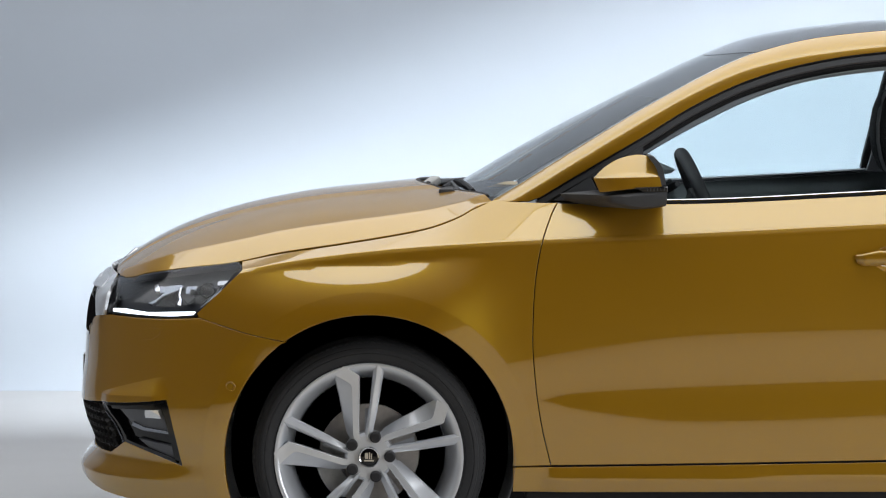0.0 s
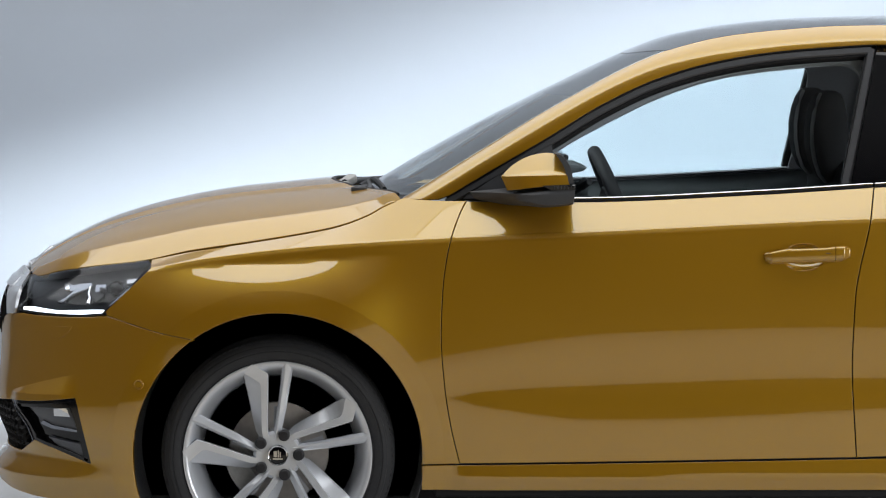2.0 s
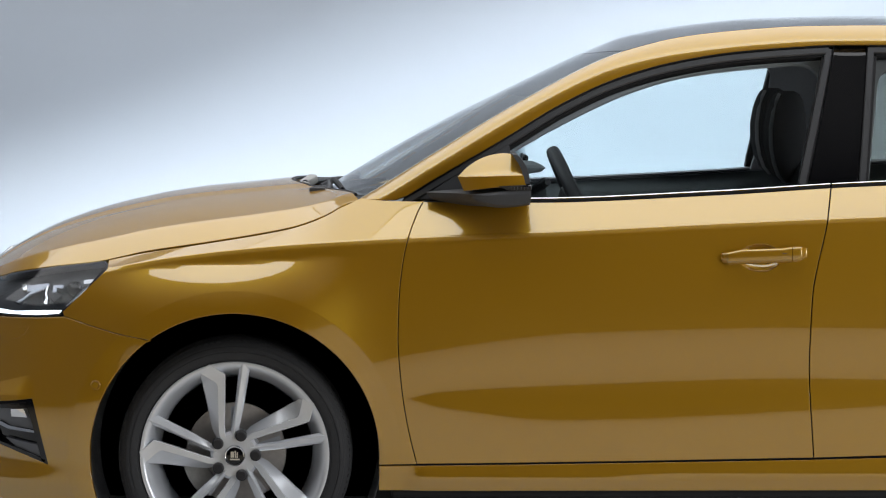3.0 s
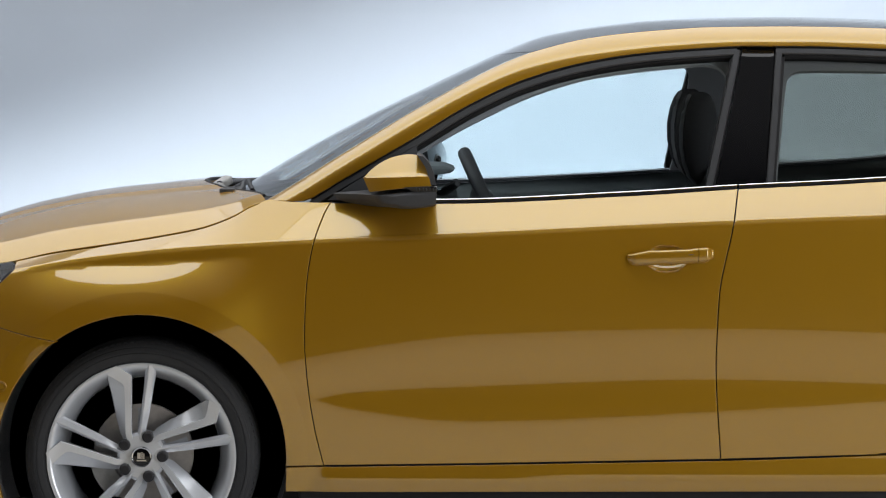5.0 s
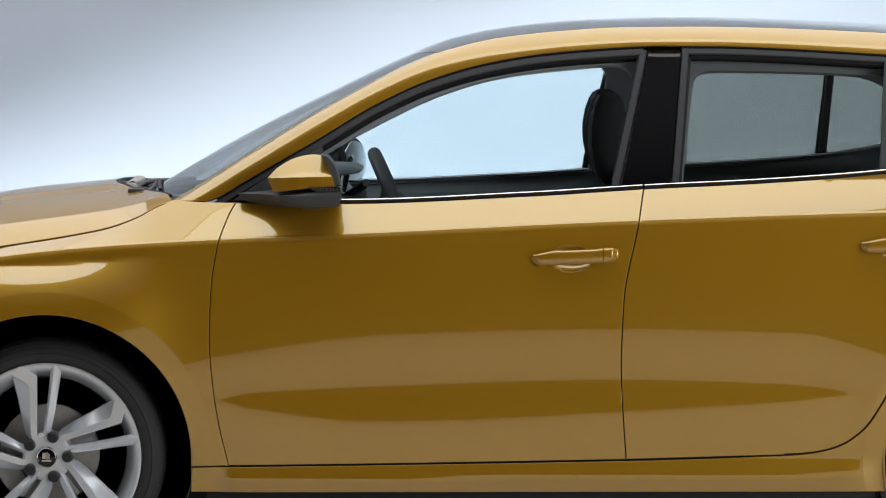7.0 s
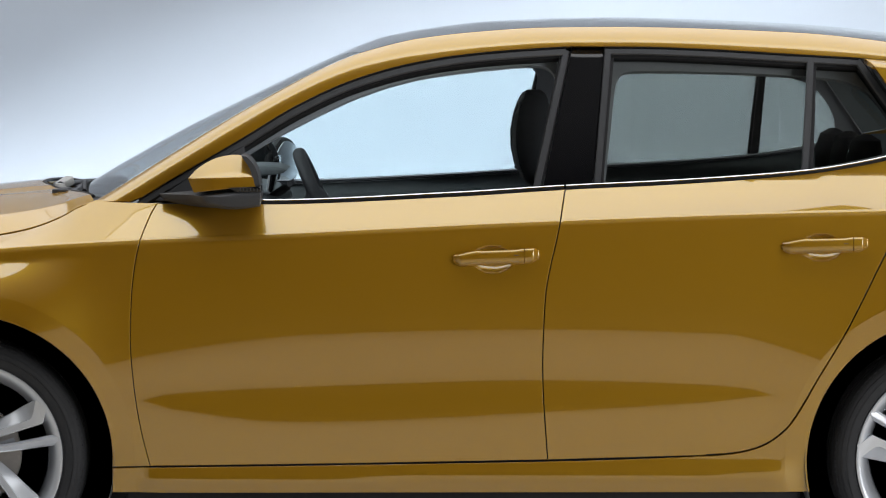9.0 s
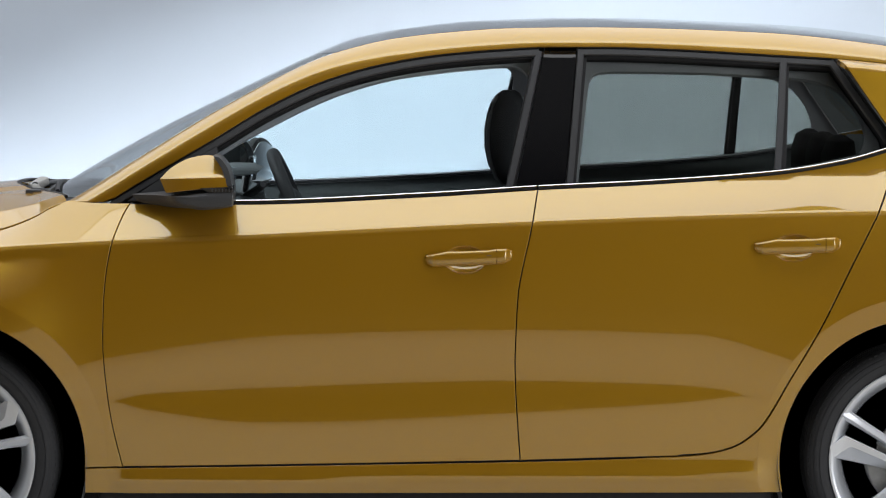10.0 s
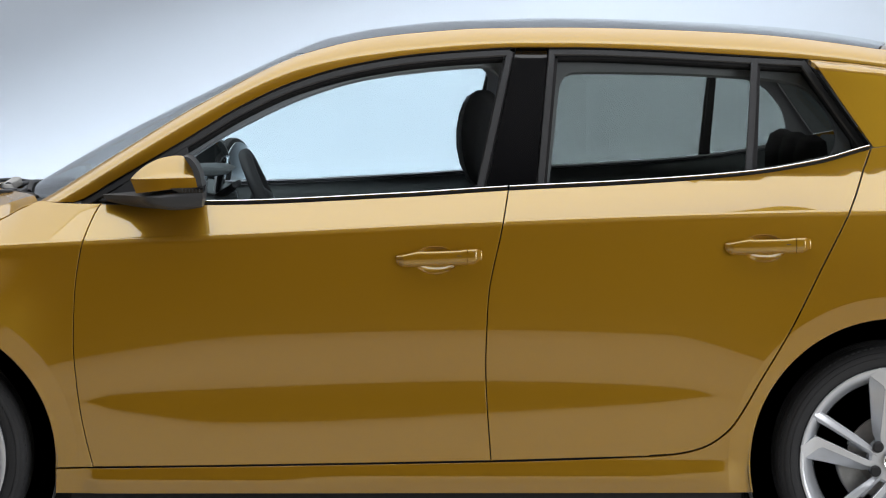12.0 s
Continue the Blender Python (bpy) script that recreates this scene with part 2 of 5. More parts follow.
def sheet(name, loops, fn, mat, parent=None, label="", step=0.016, gap=0.0, depth=0.012, flip=False, fold=0.0025, fine=(), lines=()):
    """A curved panel: the flat outline loops[0], with the holes loops[1:], bent onto fn(a, b) -> (n, 3).
    The edge turns in by depth over a small rounded fold. gap: how far the outline is drawn in. flip: mirrored across y."""
    rings = []
    for i, loop in enumerate(loops):
        loop = np.asarray(loop, float)
        if (area(loop) < 0) != (i > 0):
            loop = loop[::-1]
        loop = dense(loop, step)
        if gap:
            loop = loop - outward(loop) * gap
        rings.append(loop)
    pts, edges = [], []
    for loop in rings:
        n0 = len(pts)
        pts += list(loop)
        edges += [(n0 + i, n0 + (i + 1) % len(loop)) for i in range(len(loop))]
    lo, hi = rings[0].min(0), rings[0].max(0)
    gx, gy = np.meshgrid(np.arange(lo[0] + step / 2, hi[0], step), np.arange(lo[1] + step / 2, hi[1], step))
    grid = np.stack([gx.ravel(), gy.ravel()], 1)
    for fx0, fx1, fy0, fy1 in fine:
        fx, fy = np.meshgrid(np.arange(fx0, fx1, step / 3.2), np.arange(fy0, fy1, step / 3.2))
        grid = grid[(grid[:, 0] < fx0 - step / 4) | (grid[:, 0] > fx1 + step / 4) | (grid[:, 1] < fy0 - step / 4) | (grid[:, 1] > fy1 + step / 4)]
        grid = np.concatenate([grid, np.stack([fx.ravel(), fy.ravel()], 1)])
    ok = within(grid, rings[0])
    for loop in rings[1:]:
        ok &= ~within(grid, loop)
    grid = grid[ok]
    if len(grid):
        rim = np.array(pts)
        near = np.full(len(grid), 9.0)
        for j in range(0, len(rim), 400):
            near = np.minimum(near, np.linalg.norm(grid[:, None] - rim[None, j:j + 400], axis=2).min(1))
        grid = grid[near > step * 0.45]
        for line in lines:
            line = np.asarray(line, float)
            ok = within(line, rings[0]) & (np.array([np.linalg.norm(rim - q, axis=1).min() for q in line]) > 0.004)
            for loop in rings[1:]:
                ok &= ~within(line, loop)
            kept = np.nonzero(ok)[0]
            n0 = len(pts)
            pts += list(line[kept])
            edges += [(n0 + k, n0 + k + 1) for k in range(len(kept) - 1) if kept[k + 1] - kept[k] == 1]
            if len(kept) and len(grid):
                near = np.full(len(grid), 9.0)
                for j in range(0, len(kept), 300):
                    near = np.minimum(near, np.linalg.norm(grid[:, None] - line[kept][None, j:j + 300], axis=2).min(1))
                grid = grid[near > 0.0035]
        pts += list(grid)
    out = delaunay_2d_cdt([Vector(q) for q in pts], edges, [], 0, 1e-6)
    flat = np.array([(v[0], v[1]) for v in out[0]])
    tri = np.array([f for f in out[2]])
    mid = flat[tri].mean(1)
    ok = within(mid, rings[0])
    for loop in rings[1:]:
        ok &= ~within(mid, loop)
    tri = tri[ok]
    h = 0.0015

    def lift(q):
        return np.asarray(fn(q[:, 0], q[:, 1]), float)

    def tilt(q):
        du = lift(q + [h, 0]) - lift(q - [h, 0])
        dv = lift(q + [0, h]) - lift(q - [0, h])
        n = np.cross(du, dv)
        return n / (np.linalg.norm(n, axis=1)[:, None] + 1e-15)

    P, N = lift(flat), tilt(flat)
    # normals point away from the middle of the car
    face = 1.0 if np.einsum("ij,ij->i", N, P - np.array([1.3, 0.0, 0.65])).sum() > 0 else -1.0
    N = N * face
    if flip:
        P, N = P * [1, -1, 1], N * [1, -1, 1]
    # faces wind with the normals
    sign = np.einsum("ij,ij->i", np.cross(P[tri[:, 1]] - P[tri[:, 0]], P[tri[:, 2]] - P[tri[:, 0]]), N[tri[:, 0]])
    tri = np.where((sign < 0)[:, None], tri[:, ::-1], tri)
    verts, norms, faces = list(P), list(N), [tuple(f) for f in tri]
    if depth:
        for loop in rings:
            out2 = outward(loop)
            base, n = lift(loop), tilt(loop) * face
            edge = lift(loop + out2 * 1e-3) - lift(loop)
            if flip:
                base, n, edge = base * [1, -1, 1], n * [1, -1, 1], edge * [1, -1, 1]
            edge /= np.linalg.norm(edge, axis=1)[:, None] + 1e-15
            rows = [(base, n), (base + edge * fold * 0.3 - n * fold * 0.3, (n + edge) / 1.4142), (base + edge * fold * 0.45 - n * fold, edge), (base + edge * fold * 0.45 - n * depth, edge)]
            k, m = len(verts), len(loop)
            for q, w in rows:
                verts += list(q)
                norms += list(w)
            for r in range(len(rows) - 1):
                for i in range(m):
                    j = (i + 1) % m
                    f = (k + r * m + i, k + r * m + j, k + (r + 1) * m + j, k + (r + 1) * m + i)
                    a, b, c = (np.array(verts[f[q]]) for q in (0, 1, 2))
                    if np.dot(np.cross(b - a, c - a), norms[f[2]]) < 0:
                        f = f[::-1]
                    faces.append(f)
    return adopt(name, mesh_from(name, verts, faces, mat, norms), parent, label)


def strip(name, line3, up3, out3, wide, thick, mat, parent, label="", closed=False):
    """A moulding with rounded edges along a line: up3 and out3 are unit vectors across its width and away from its support."""
    line3, up3, out3 = (np.asarray(q, float) for q in (line3, up3, out3))
    prof = [(-0.5, 0), (-0.5, 0.6), (-0.36, 1), (0.36, 1), (0.5, 0.6), (0.5, 0)]
    bm = bmesh.new()
    rows = [[bm.verts.new(Vector(p + u * a * wide + o * b * thick)) for a, b in prof] for p, u, o in zip(line3, up3, out3)]
    n = len(rows)
    for i in range(n if closed else n - 1):
        r, s = rows[i], rows[(i + 1) % n]
        for k in range(len(prof) - 1):
            bm.faces.new((r[k], r[k + 1], s[k + 1], s[k]))
    if not closed:
        bm.faces.new(rows[0])
        bm.faces.new(rows[-1])
    return part(name, bm, mat, parent, label)


def lathe(profile, n=64, axis="y", close=False):
    """A bmesh turned round the axis from (radius, along) pairs."""
    bm = bmesh.new()
    rows = []
    for i in range(n):
        a = 2 * math.pi * i / n
        rows.append([bm.verts.new((r * math.cos(a), d, r * math.sin(a)) if axis == "y" else (r * math.cos(a), r * math.sin(a), d) if axis == "z" else (d, r * math.cos(a), r * math.sin(a))) for r, d in profile])
    m = len(profile)
    for i in range(n):
        p, q = rows[i], rows[(i + 1) % n]
        for k in range(m if close else m - 1):
            bm.faces.new((p[k], p[(k + 1) % m], q[(k + 1) % m], q[k]))
    bmesh.ops.remove_doubles(bm, verts=bm.verts, dist=1e-6)
    return bm


def loft(rings, caps=True, closed=True):
    """A bmesh through rings of equal length."""
    bm = bmesh.new()
    rows = [[bm.verts.new(Vector(p)) for p in ring] for ring in rings]
    m = len(rows[0])
    for p, q in zip(rows, rows[1:]):
        for k in range(m if closed else m - 1):
            bm.faces.new((p[k], p[(k + 1) % m], q[(k + 1) % m], q[k]))
    if caps:
        bm.faces.new(rows[0])
        bm.faces.new(rows[-1])
    return bm


def block(x0, x1, y0, y1, z0, z1, r=0.01, seg=3):
    """A box with rounded edges."""
    bm = bmesh.new()
    bmesh.ops.create_cube(bm, size=1, matrix=Matrix.Translation(((x0 + x1) / 2, (y0 + y1) / 2, (z0 + z1) / 2)) @ Matrix.Diagonal((x1 - x0, y1 - y0, z1 - z0, 1)))
    if r:
        bmesh.ops.bevel(bm, geom=bm.edges, offset=r, segments=seg, affect="EDGES", profile=0.5)
    return bm


def slab(loop, y0, y1, r=0.004, plane="xz", seg=2):
    """A bmesh of a flat outline given a thickness from y0 to y1, with rounded rims."""
    loop = np.asarray(loop, float)
    if area(loop) < 0:
        loop = loop[::-1]
    o = outward(loop)
    steps = [(y0, -r), (y0 + (r if y1 > y0 else -r) * 0.3, -r * 0.3), (y0 + (r if y1 > y0 else -r), 0), (y1 - (r if y1 > y0 else -r), 0), (y1 - (r if y1 > y0 else -r) * 0.3, -r * 0.3), (y1, -r)] if r else [(y0, 0), (y1, 0)]
    rings = []
    for y, inset in steps:
        q = loop + o * inset
        rings.append([(a, y, b) if plane == "xz" else (a, b, y) if plane == "xy" else (y, a, b) for a, b in q])
    return loft(rings)


def tube(points, r, n=10, caps=True):
    """A bmesh pipe along 3D points; r is a number or one per point."""
    pts = [Vector(p) for p in points]
    rings = []
    for i, p in enumerate(pts):
        d = (pts[min(i + 1, len(pts) - 1)] - pts[max(i - 1, 0)]).normalized()
        a = d.cross(Vector((0, 0, 1)) if abs(d.z) < 0.9 else Vector((1, 0, 0))).normalized()
        b = d.cross(a)
        q = r[i] if isinstance(r, (list, tuple, np.ndarray)) else r
        rings.append([p + (a * math.cos(t) + b * math.sin(t)) * q for t in (2 * math.pi * k / n for k in range(n))])
    return loft(rings, caps)


# ---- the studio ----
def room():
    # floor, cove and back wall in one sheet each, butted end to end
    x0, x1, back, front = -5.5, 13.0, 5.6, -13.5
    bm = bmesh.new()
    row = [(-1.5, 0.0), (back - 1.1, 0.0)]
    rows = [[bm.verts.new((x, y, z)) for y, z in row] for x in np.linspace(x0, x1, 13)]
    for p, q in zip(rows, rows[1:]):
        bm.faces.new((p[0], p[1], q[1], q[0]))
    bmesh.ops.subdivide_edges(bm, edges=bm.edges, cuts=4, use_grid_fill=True)
    tagged(part("floor", bm, FLOOR, sharp=60), "light grey painted studio floor, smooth and clean", "floor", kind="structure")
    # Unseen strip beside the car, lighter and warmer to shape reflections and bounce.
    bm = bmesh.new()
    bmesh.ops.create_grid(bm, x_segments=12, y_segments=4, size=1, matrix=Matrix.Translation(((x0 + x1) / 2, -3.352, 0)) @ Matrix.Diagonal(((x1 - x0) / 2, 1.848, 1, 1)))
    tagged(part("floor_near", bm, NEAR_FLOOR), "unseen floor strip beside the car, tinted warm for the paint's reflections", "floor", kind="structure")
    # Unseen dark floor added so the floor's reflection in the paint ends sharply.
    bm = bmesh.new()
    bmesh.ops.create_grid(bm, x_segments=8, y_segments=4, size=1, matrix=Matrix.Translation(((x0 + x1) / 2, (front - 5.204) / 2, 0)) @ Matrix.Diagonal(((x1 - x0) / 2, (-5.204 - front) / 2, 1, 1)))
    tagged(part("floor_dark", bm, DARK_FLOOR), "unseen dark floor that ends the light floor's reflection", "floor", kind="structure")
    prof = [(back - 1.1 + 0.004 + 1.1 * math.sin(a), 1.1 - 1.1 * math.cos(a)) for a in np.linspace(0, math.pi / 2, 24)] + [(back + 0.004, 5.2)]
    bm = bmesh.new()
    rows = [[bm.verts.new((x, y, z)) for y, z in prof] for x in np.linspace(x0, x1, 9)]
    for p, q in zip(rows, rows[1:]):
        for k in range(len(prof) - 1):
            bm.faces.new((p[k], p[k + 1], q[k + 1], q[k]))
    tagged(part("wall_back", bm, WALL, sharp=60), "pale curved studio backdrop wall with soft light pool", "wall", kind="structure")
    for name, mat, box, label in (
        ("wall_left", DARK_WALL, (x0 - 0.2, x0, -5.2, back, 0, 5.2), "dark grey studio curtain side wall"),
        ("wall_right", DARK_WALL, (x1, x1 + 0.2, -5.2, back, 0, 5.2), "dark grey studio curtain side wall"),
        ("curtain_left", DARK_WALL, (x0 - 0.2, x0, front, -5.21, 0, 5.2), "dark grey studio curtain wall"),
        ("curtain_right", DARK_WALL, (x1, x1 + 0.2, front, -5.21, 0, 5.2), "dark grey studio curtain wall"),
        ("wall_front", DARK_WALL, (x0 - 0.2, x1 + 0.2, front - 0.2, front - 0.004, 0, 5.2), "dark grey studio curtain wall"),
        ("ceiling", GREY_CEILING, (x0 - 0.2, x1 + 0.2, front - 0.2, back + 0.2, 5.204, 5.4), "grey painted studio ceiling"),
    ):
        tagged(part(name, block(*box, r=0), mat, smooth=False), label, name.split("_")[0], kind="structure")


room()


# ---- the car's shape ----
HUBS, AXLE, ARCH = (0.0, 2.64), 0.315, 0.387
CREASE = [(-0.55, 0.775), (-0.345, 0.817), (-0.17, 0.8486), (0.07, 0.877), (0.265, 0.8925), (0.46, 0.904), (0.883, 0.924), (1.576, 0.959), (2.5, 0.99), (3.3, 1.001)]
WAIST = [(-0.7, 0.77), (-0.35, 0.836), (-0.24, 0.859), (-0.08, 0.884), (0.07, 0.909), (0.16, 0.928), (0.24, 0.958), (0.30, 0.990), (0.36, 1.000), (0.45, 0.999), (0.774, 0.999), (1.297, 1.021), (1.6, 1.041), (1.904, 1.057), (2.246, 1.084), (2.436, 1.116), (2.60, 1.16), (3.3, 1.25)]
WAIST_Y = [(-0.7, 0.62), (-0.35, 0.735), (-0.1, 0.772), (0.15, 0.768), (0.317, 0.765), (0.45, 0.80), (0.65, 0.820), (1.2, 0.828), (2.3, 0.828), (2.7, 0.80), (3.3, 0.72)]
WIDEST = [(-0.6, 0.845), (-0.2, 0.848), (0.05, 0.855), (0.3, 0.876), (0.6, 0.887), (1.2, 0.890), (2.2, 0.890), (2.8, 0.888), (3.0, 0.875), (3.3, 0.80)]
MID_EDGE = [(-0.3, 0.40), (0.2, 0.50), (0.49, 0.578), (0.943, 0.638), (1.533, 0.654), (2.018, 0.643), (2.246, 0.583), (2.5, 0.48), (3.0, 0.40)]
LENS_TOP = [(-0.3, 0.470), (0.45, 0.472), (0.55, 0.493), (0.883, 0.513), (1.534, 0.533), (1.95, 0.523), (2.10, 0.508), (2.17, 0.490), (3.0, 0.45)]
LENS_LOW = [(-0.3, 0.470), (0.45, 0.472), (0.55, 0.446), (0.868, 0.408), (1.1, 0.413), (1.534, 0.437), (2.0, 0.470), (2.17, 0.490), (3.0, 0.45)]
NOSE = [(0.10, -0.72), (0.189, -0.808), (0.245, -0.824), (0.252, -0.821), (0.302, -0.786), (0.38, -0.812), (0.43, -0.822), (0.54, -0.812), (0.66, -0.805), (0.74, -0.785), (0.80, -0.72), (0.9, -0.5)]

GX, GV = np.arange(-0.95, 3.45, 0.006), np.arange(-0.95, 0.0021, 0.002)


def ease(t):
    t = np.clip(t, 0, 1)
    return t * t * (3 - 2 * t)


def side_table():
    """Half-width of the lower body over x and the drop below the waist crease, out of the tilt of its skin."""
    x = GX[:, None]
    zc, z1, z2, z3 = (curve_at(k, GX)[:, None] for k in (CREASE, MID_EDGE, LENS_TOP, LENS_LOW))
    z = zc + GV[None, :]
    deep = -GV[None, :]
    flat = (3.08 - np.degrees(np.arctan(np.maximum(z, 0.02) / 4.3))) / 2     # tilt at which the paint turns from the dark curtain to the light floor
    tilt = np.where(z > z1, flat + 3.4 * (1 - np.exp(-(z - z1) / 0.06)), 0.0)
    tilt = np.where((z <= z1) & (z > z2), flat - 3.2 * np.sin(np.pi * np.clip((z - z2) / np.maximum(z1 - z2, 1e-4), 0, 1)) ** 0.5, tilt)
    tilt = np.where((z <= z2) & (z > z3), flat + 3.0 * np.sin(np.pi * np.clip((z - z3) / np.maximum(z2 - z3, 1e-4), 0, 1)) ** 0.5, tilt)
    tilt = np.where(z <= z3, flat - 6.0 * (1 - np.exp(-(z3 - z) / 0.03)), tilt)
    # a soft lip under the crease, and the swell over the front wheel
    tilt = tilt + 26.5 * np.exp(-(deep / 0.0145) ** 14) + 3.0 * np.exp(-deep / 0.03)
    swell = np.exp(-((x + 0.03) / 0.467) ** 2) * ease((0.46 - x) / 0.30) * ease((x + 0.51) / 0.27)
    begin = 0.010 + 0.022 * ease((x + 0.30) / 0.42)
    tilt = tilt + 38.5 * swell * ease((deep - begin) / 0.012) * np.exp(-((deep - begin - 0.014) / 0.118) ** 2)
    # and a weaker one over the rear wheel
    tilt = tilt + 9 * np.exp(-((x - 2.75) / 0.30) ** 2) * np.exp(-((deep - 0.10) / 0.10) ** 2)
    # the bumper's sides turn up a little towards the nose
    tilt = tilt + 5.0 * ease((-0.26 - x) / 0.16) * ease((z - 0.33) / 0.08)
    run = np.tan(np.radians(tilt)) * (GV[1] - GV[0])
    total = np.cumsum(run[:, ::-1], 1)[:, ::-1]
    w = curve_at(WIDEST, GX)[:, None] + total
    for _ in range(2):
        w[:, 1:-1] = 0.25 * w[:, :-2] + 0.5 * w[:, 1:-1] + 0.25 * w[:, 2:]
        w[1:-1] = 0.25 * w[:-2] + 0.5 * w[1:-1] + 0.25 * w[2:]
    return w


SIDE = side_table()


def half_width(x, z):
    x, z = np.asarray(x, float), np.asarray(z, float)
    zc = curve_at(CREASE, x)
    fx = np.clip((x - GX[0]) / (GX[1] - GX[0]), 0, len(GX) - 2.001)
    fz = np.clip((z - zc - GV[0]) / (GV[1] - GV[0]), 0, len(GV) - 2.001)
    i, j = fx.astype(int), fz.astype(int)
    a, b = fx - i, fz - j
    low = SIDE[i, j] * (1 - a) * (1 - b) + SIDE[i + 1, j] * a * (1 - b) + SIDE[i, j + 1] * (1 - a) * b + SIDE[i + 1, j + 1] * a * b
    # wheel arches: the skin folds in round the opening
    for hub in HUBS:
        r = np.hypot(x - hub, z - AXLE)
        low = low - np.where(r < 0.447, (0.447 - r) * 0.10, 0)
    # shoulder above the crease
    wide = curve_at(WIDEST, x)
    # behind the rear door's handle the waist rises off the shoulder, and the skin stands steeper there
    nominal = np.minimum(curve_at(WAIST, x), np.where(x > 2.0, 1.063 + 0.050 * (x - 2.0), 9.0))
    s = np.clip((z - zc) / np.maximum(nominal - zc, 0.012), 0, 1.3)
    steep = np.where(x > 2.0, np.clip(z - nominal, 0, 0.3), 0)
    s = np.where(steep > 0, 1.0, s)
    return np.where(z > zc, wide - (wide - curve_at(WAIST_Y, x)) * (0.90 * s + 0.10 * s ** 2) - 0.22 * steep, low)


XC, POWER = -0.15, 3.3


def front_round(x, z):
    """How far the plan narrows towards the nose, 1 at the front wheel and 0 at the nose."""
    t = np.clip((XC - np.asarray(x, float)) / (XC - curve_at(NOSE, np.clip(z, 0.1, 0.86))), 0, 1)
    return (1 - t ** POWER) ** (1 / POWER)


def grip_bowl(x, z):
    """The hollows behind the two door handles."""
    d = 0.0
    for cx, cz in ((1.404, 0.8545), (2.283, 0.8895)):
        r = ((x - cx) / 0.056) ** 2 + ((z - cz) / 0.036) ** 2
        d = d + 0.024 * np.clip(1 - r, 0, 1) ** 0.8
    return d


def side_skin(x, z):
    y = half_width(x, z) * front_round(x, z) - grip_bowl(x, z)
    return np.stack([x, -y, z], 1)


def ledge(u):
    """Upper and lower edge of the ledge above the fog lamp."""
    return 0.478 + 0.055 * u, 0.468 + 0.008 * u


def nose_skin(a, z):
    """The bumper by angle: 0 at the front wheel's side, 1 at the middle of the nose."""
    s = np.clip(np.sin(np.clip(a, -0.2, 1) * np.pi / 2), -1, 1)
    x = XC - (XC - curve_at(NOSE, z)) * np.sign(s) * np.abs(s) ** (2 / POWER)
    y = half_width(x, z) * np.clip(np.cos(np.clip(a, -0.2, 1) * np.pi / 2), 0, 1) ** (2 / POWER)
    # ledge above the fog lamp, which runs out towards the wheel
    u = (0.553 - a) / 0.287
    zt, zb = ledge(u)
    lift = 0.022 * np.clip((zt - z) / np.maximum(zt - zb, 0.008), 0, 1) * ease((1.0 - u) / 0.20) * ease((u + 0.15) / 0.35) * ease((z - 0.38) / 0.06)
    return np.stack([x - lift * a, -(y + lift * (1 - a)), z], 1)


def nose_at(x, z):
    """The bumper's (angle, z) for a place seen from the side."""
    t = np.clip((XC - np.asarray(x, float)) / (XC - curve_at(NOSE, z)), 0, 1)
    return np.stack([np.arcsin(t ** (POWER / 2)) / (np.pi / 2), np.asarray(z, float)], 1)


# greenhouse
DLO_TOP = [(0.30, 0.93), (0.436, 0.999), (0.526, 1.053), (0.725, 1.170), (0.877, 1.262), (1.03, 1.332), (1.183, 1.376), (1.336, 1.402), (1.489, 1.416), (1.642, 1.424), (1.80, 1.424), (1.948, 1.420), (2.255, 1.404), (2.416, 1.395), (2.7, 1.365), (3.2, 1.28)]
RAIL_TOP = [(0.28, 0.975), (0.346, 1.010), (0.529, 1.124), (0.759, 1.263), (0.989, 1.382), (1.06, 1.408), (1.219, 1.446), (1.4, 1.466), (1.54, 1.475), (1.759, 1.478), (2.223, 1.465), (2.639, 1.42), (3.0, 1.35), (3.2, 1.29)]
CROWN = [(0.10, 0.93), (0.229, 1.004), (0.388, 1.100), (0.547, 1.188), (0.786, 1.306), (0.977, 1.396), (1.114, 1.449), (1.29, 1.481), (1.464, 1.498), (1.778, 1.507), (2.18, 1.496), (2.422, 1.481), (2.693, 1.443), (3.0, 1.37), (3.2, 1.30)]


def glass_width(x, z):
    d = np.asarray(z, float) - 1.02
    w = 0.806 - 0.20 * d - 0.25 * d * np.abs(d)
    return w - 0.075 * np.clip((1.0 - x) / 0.7, 0, 2) ** 2 - 0.05 * np.clip((np.asarray(x) - 2.0) / 0.6, 0, 2) ** 2


def glass_skin(x, z):
    return np.stack([x, -glass_width(x, z), z], 1)


def glass_set(back):
    return lambda x, z: np.stack([x, -(glass_width(x, z) - back), z], 1)


def rail_width(x, z):
    zl, zu = curve_at(DLO_TOP, x), curve_at(RAIL_TOP, x)
    s = np.clip((z - zl) / np.maximum(zu - zl, 0.02), -0.5, 1.1)
    base = glass_width(x, zl) + 0.012
    return base - 0.009 * s - 0.061 * np.clip(s, 0, 2) ** (4.4 - 2.2 * ease((x - 0.75) / 0.55))


def rail_skin(x, z):
    return np.stack([x, -rail_width(x, z), z], 1)


def rail_y(x):
    return rail_width(np.asarray(x, float), curve_at(RAIL_TOP, x))


def top_skin(x, y):
    """Windscreen and roof."""
    zc, zu, yu = curve_at(CROWN, x), curve_at(RAIL_TOP, x), rail_y(x)
    return np.stack([x, y, zc - (zc - zu) * np.abs(y / yu) ** 2.3], 1)


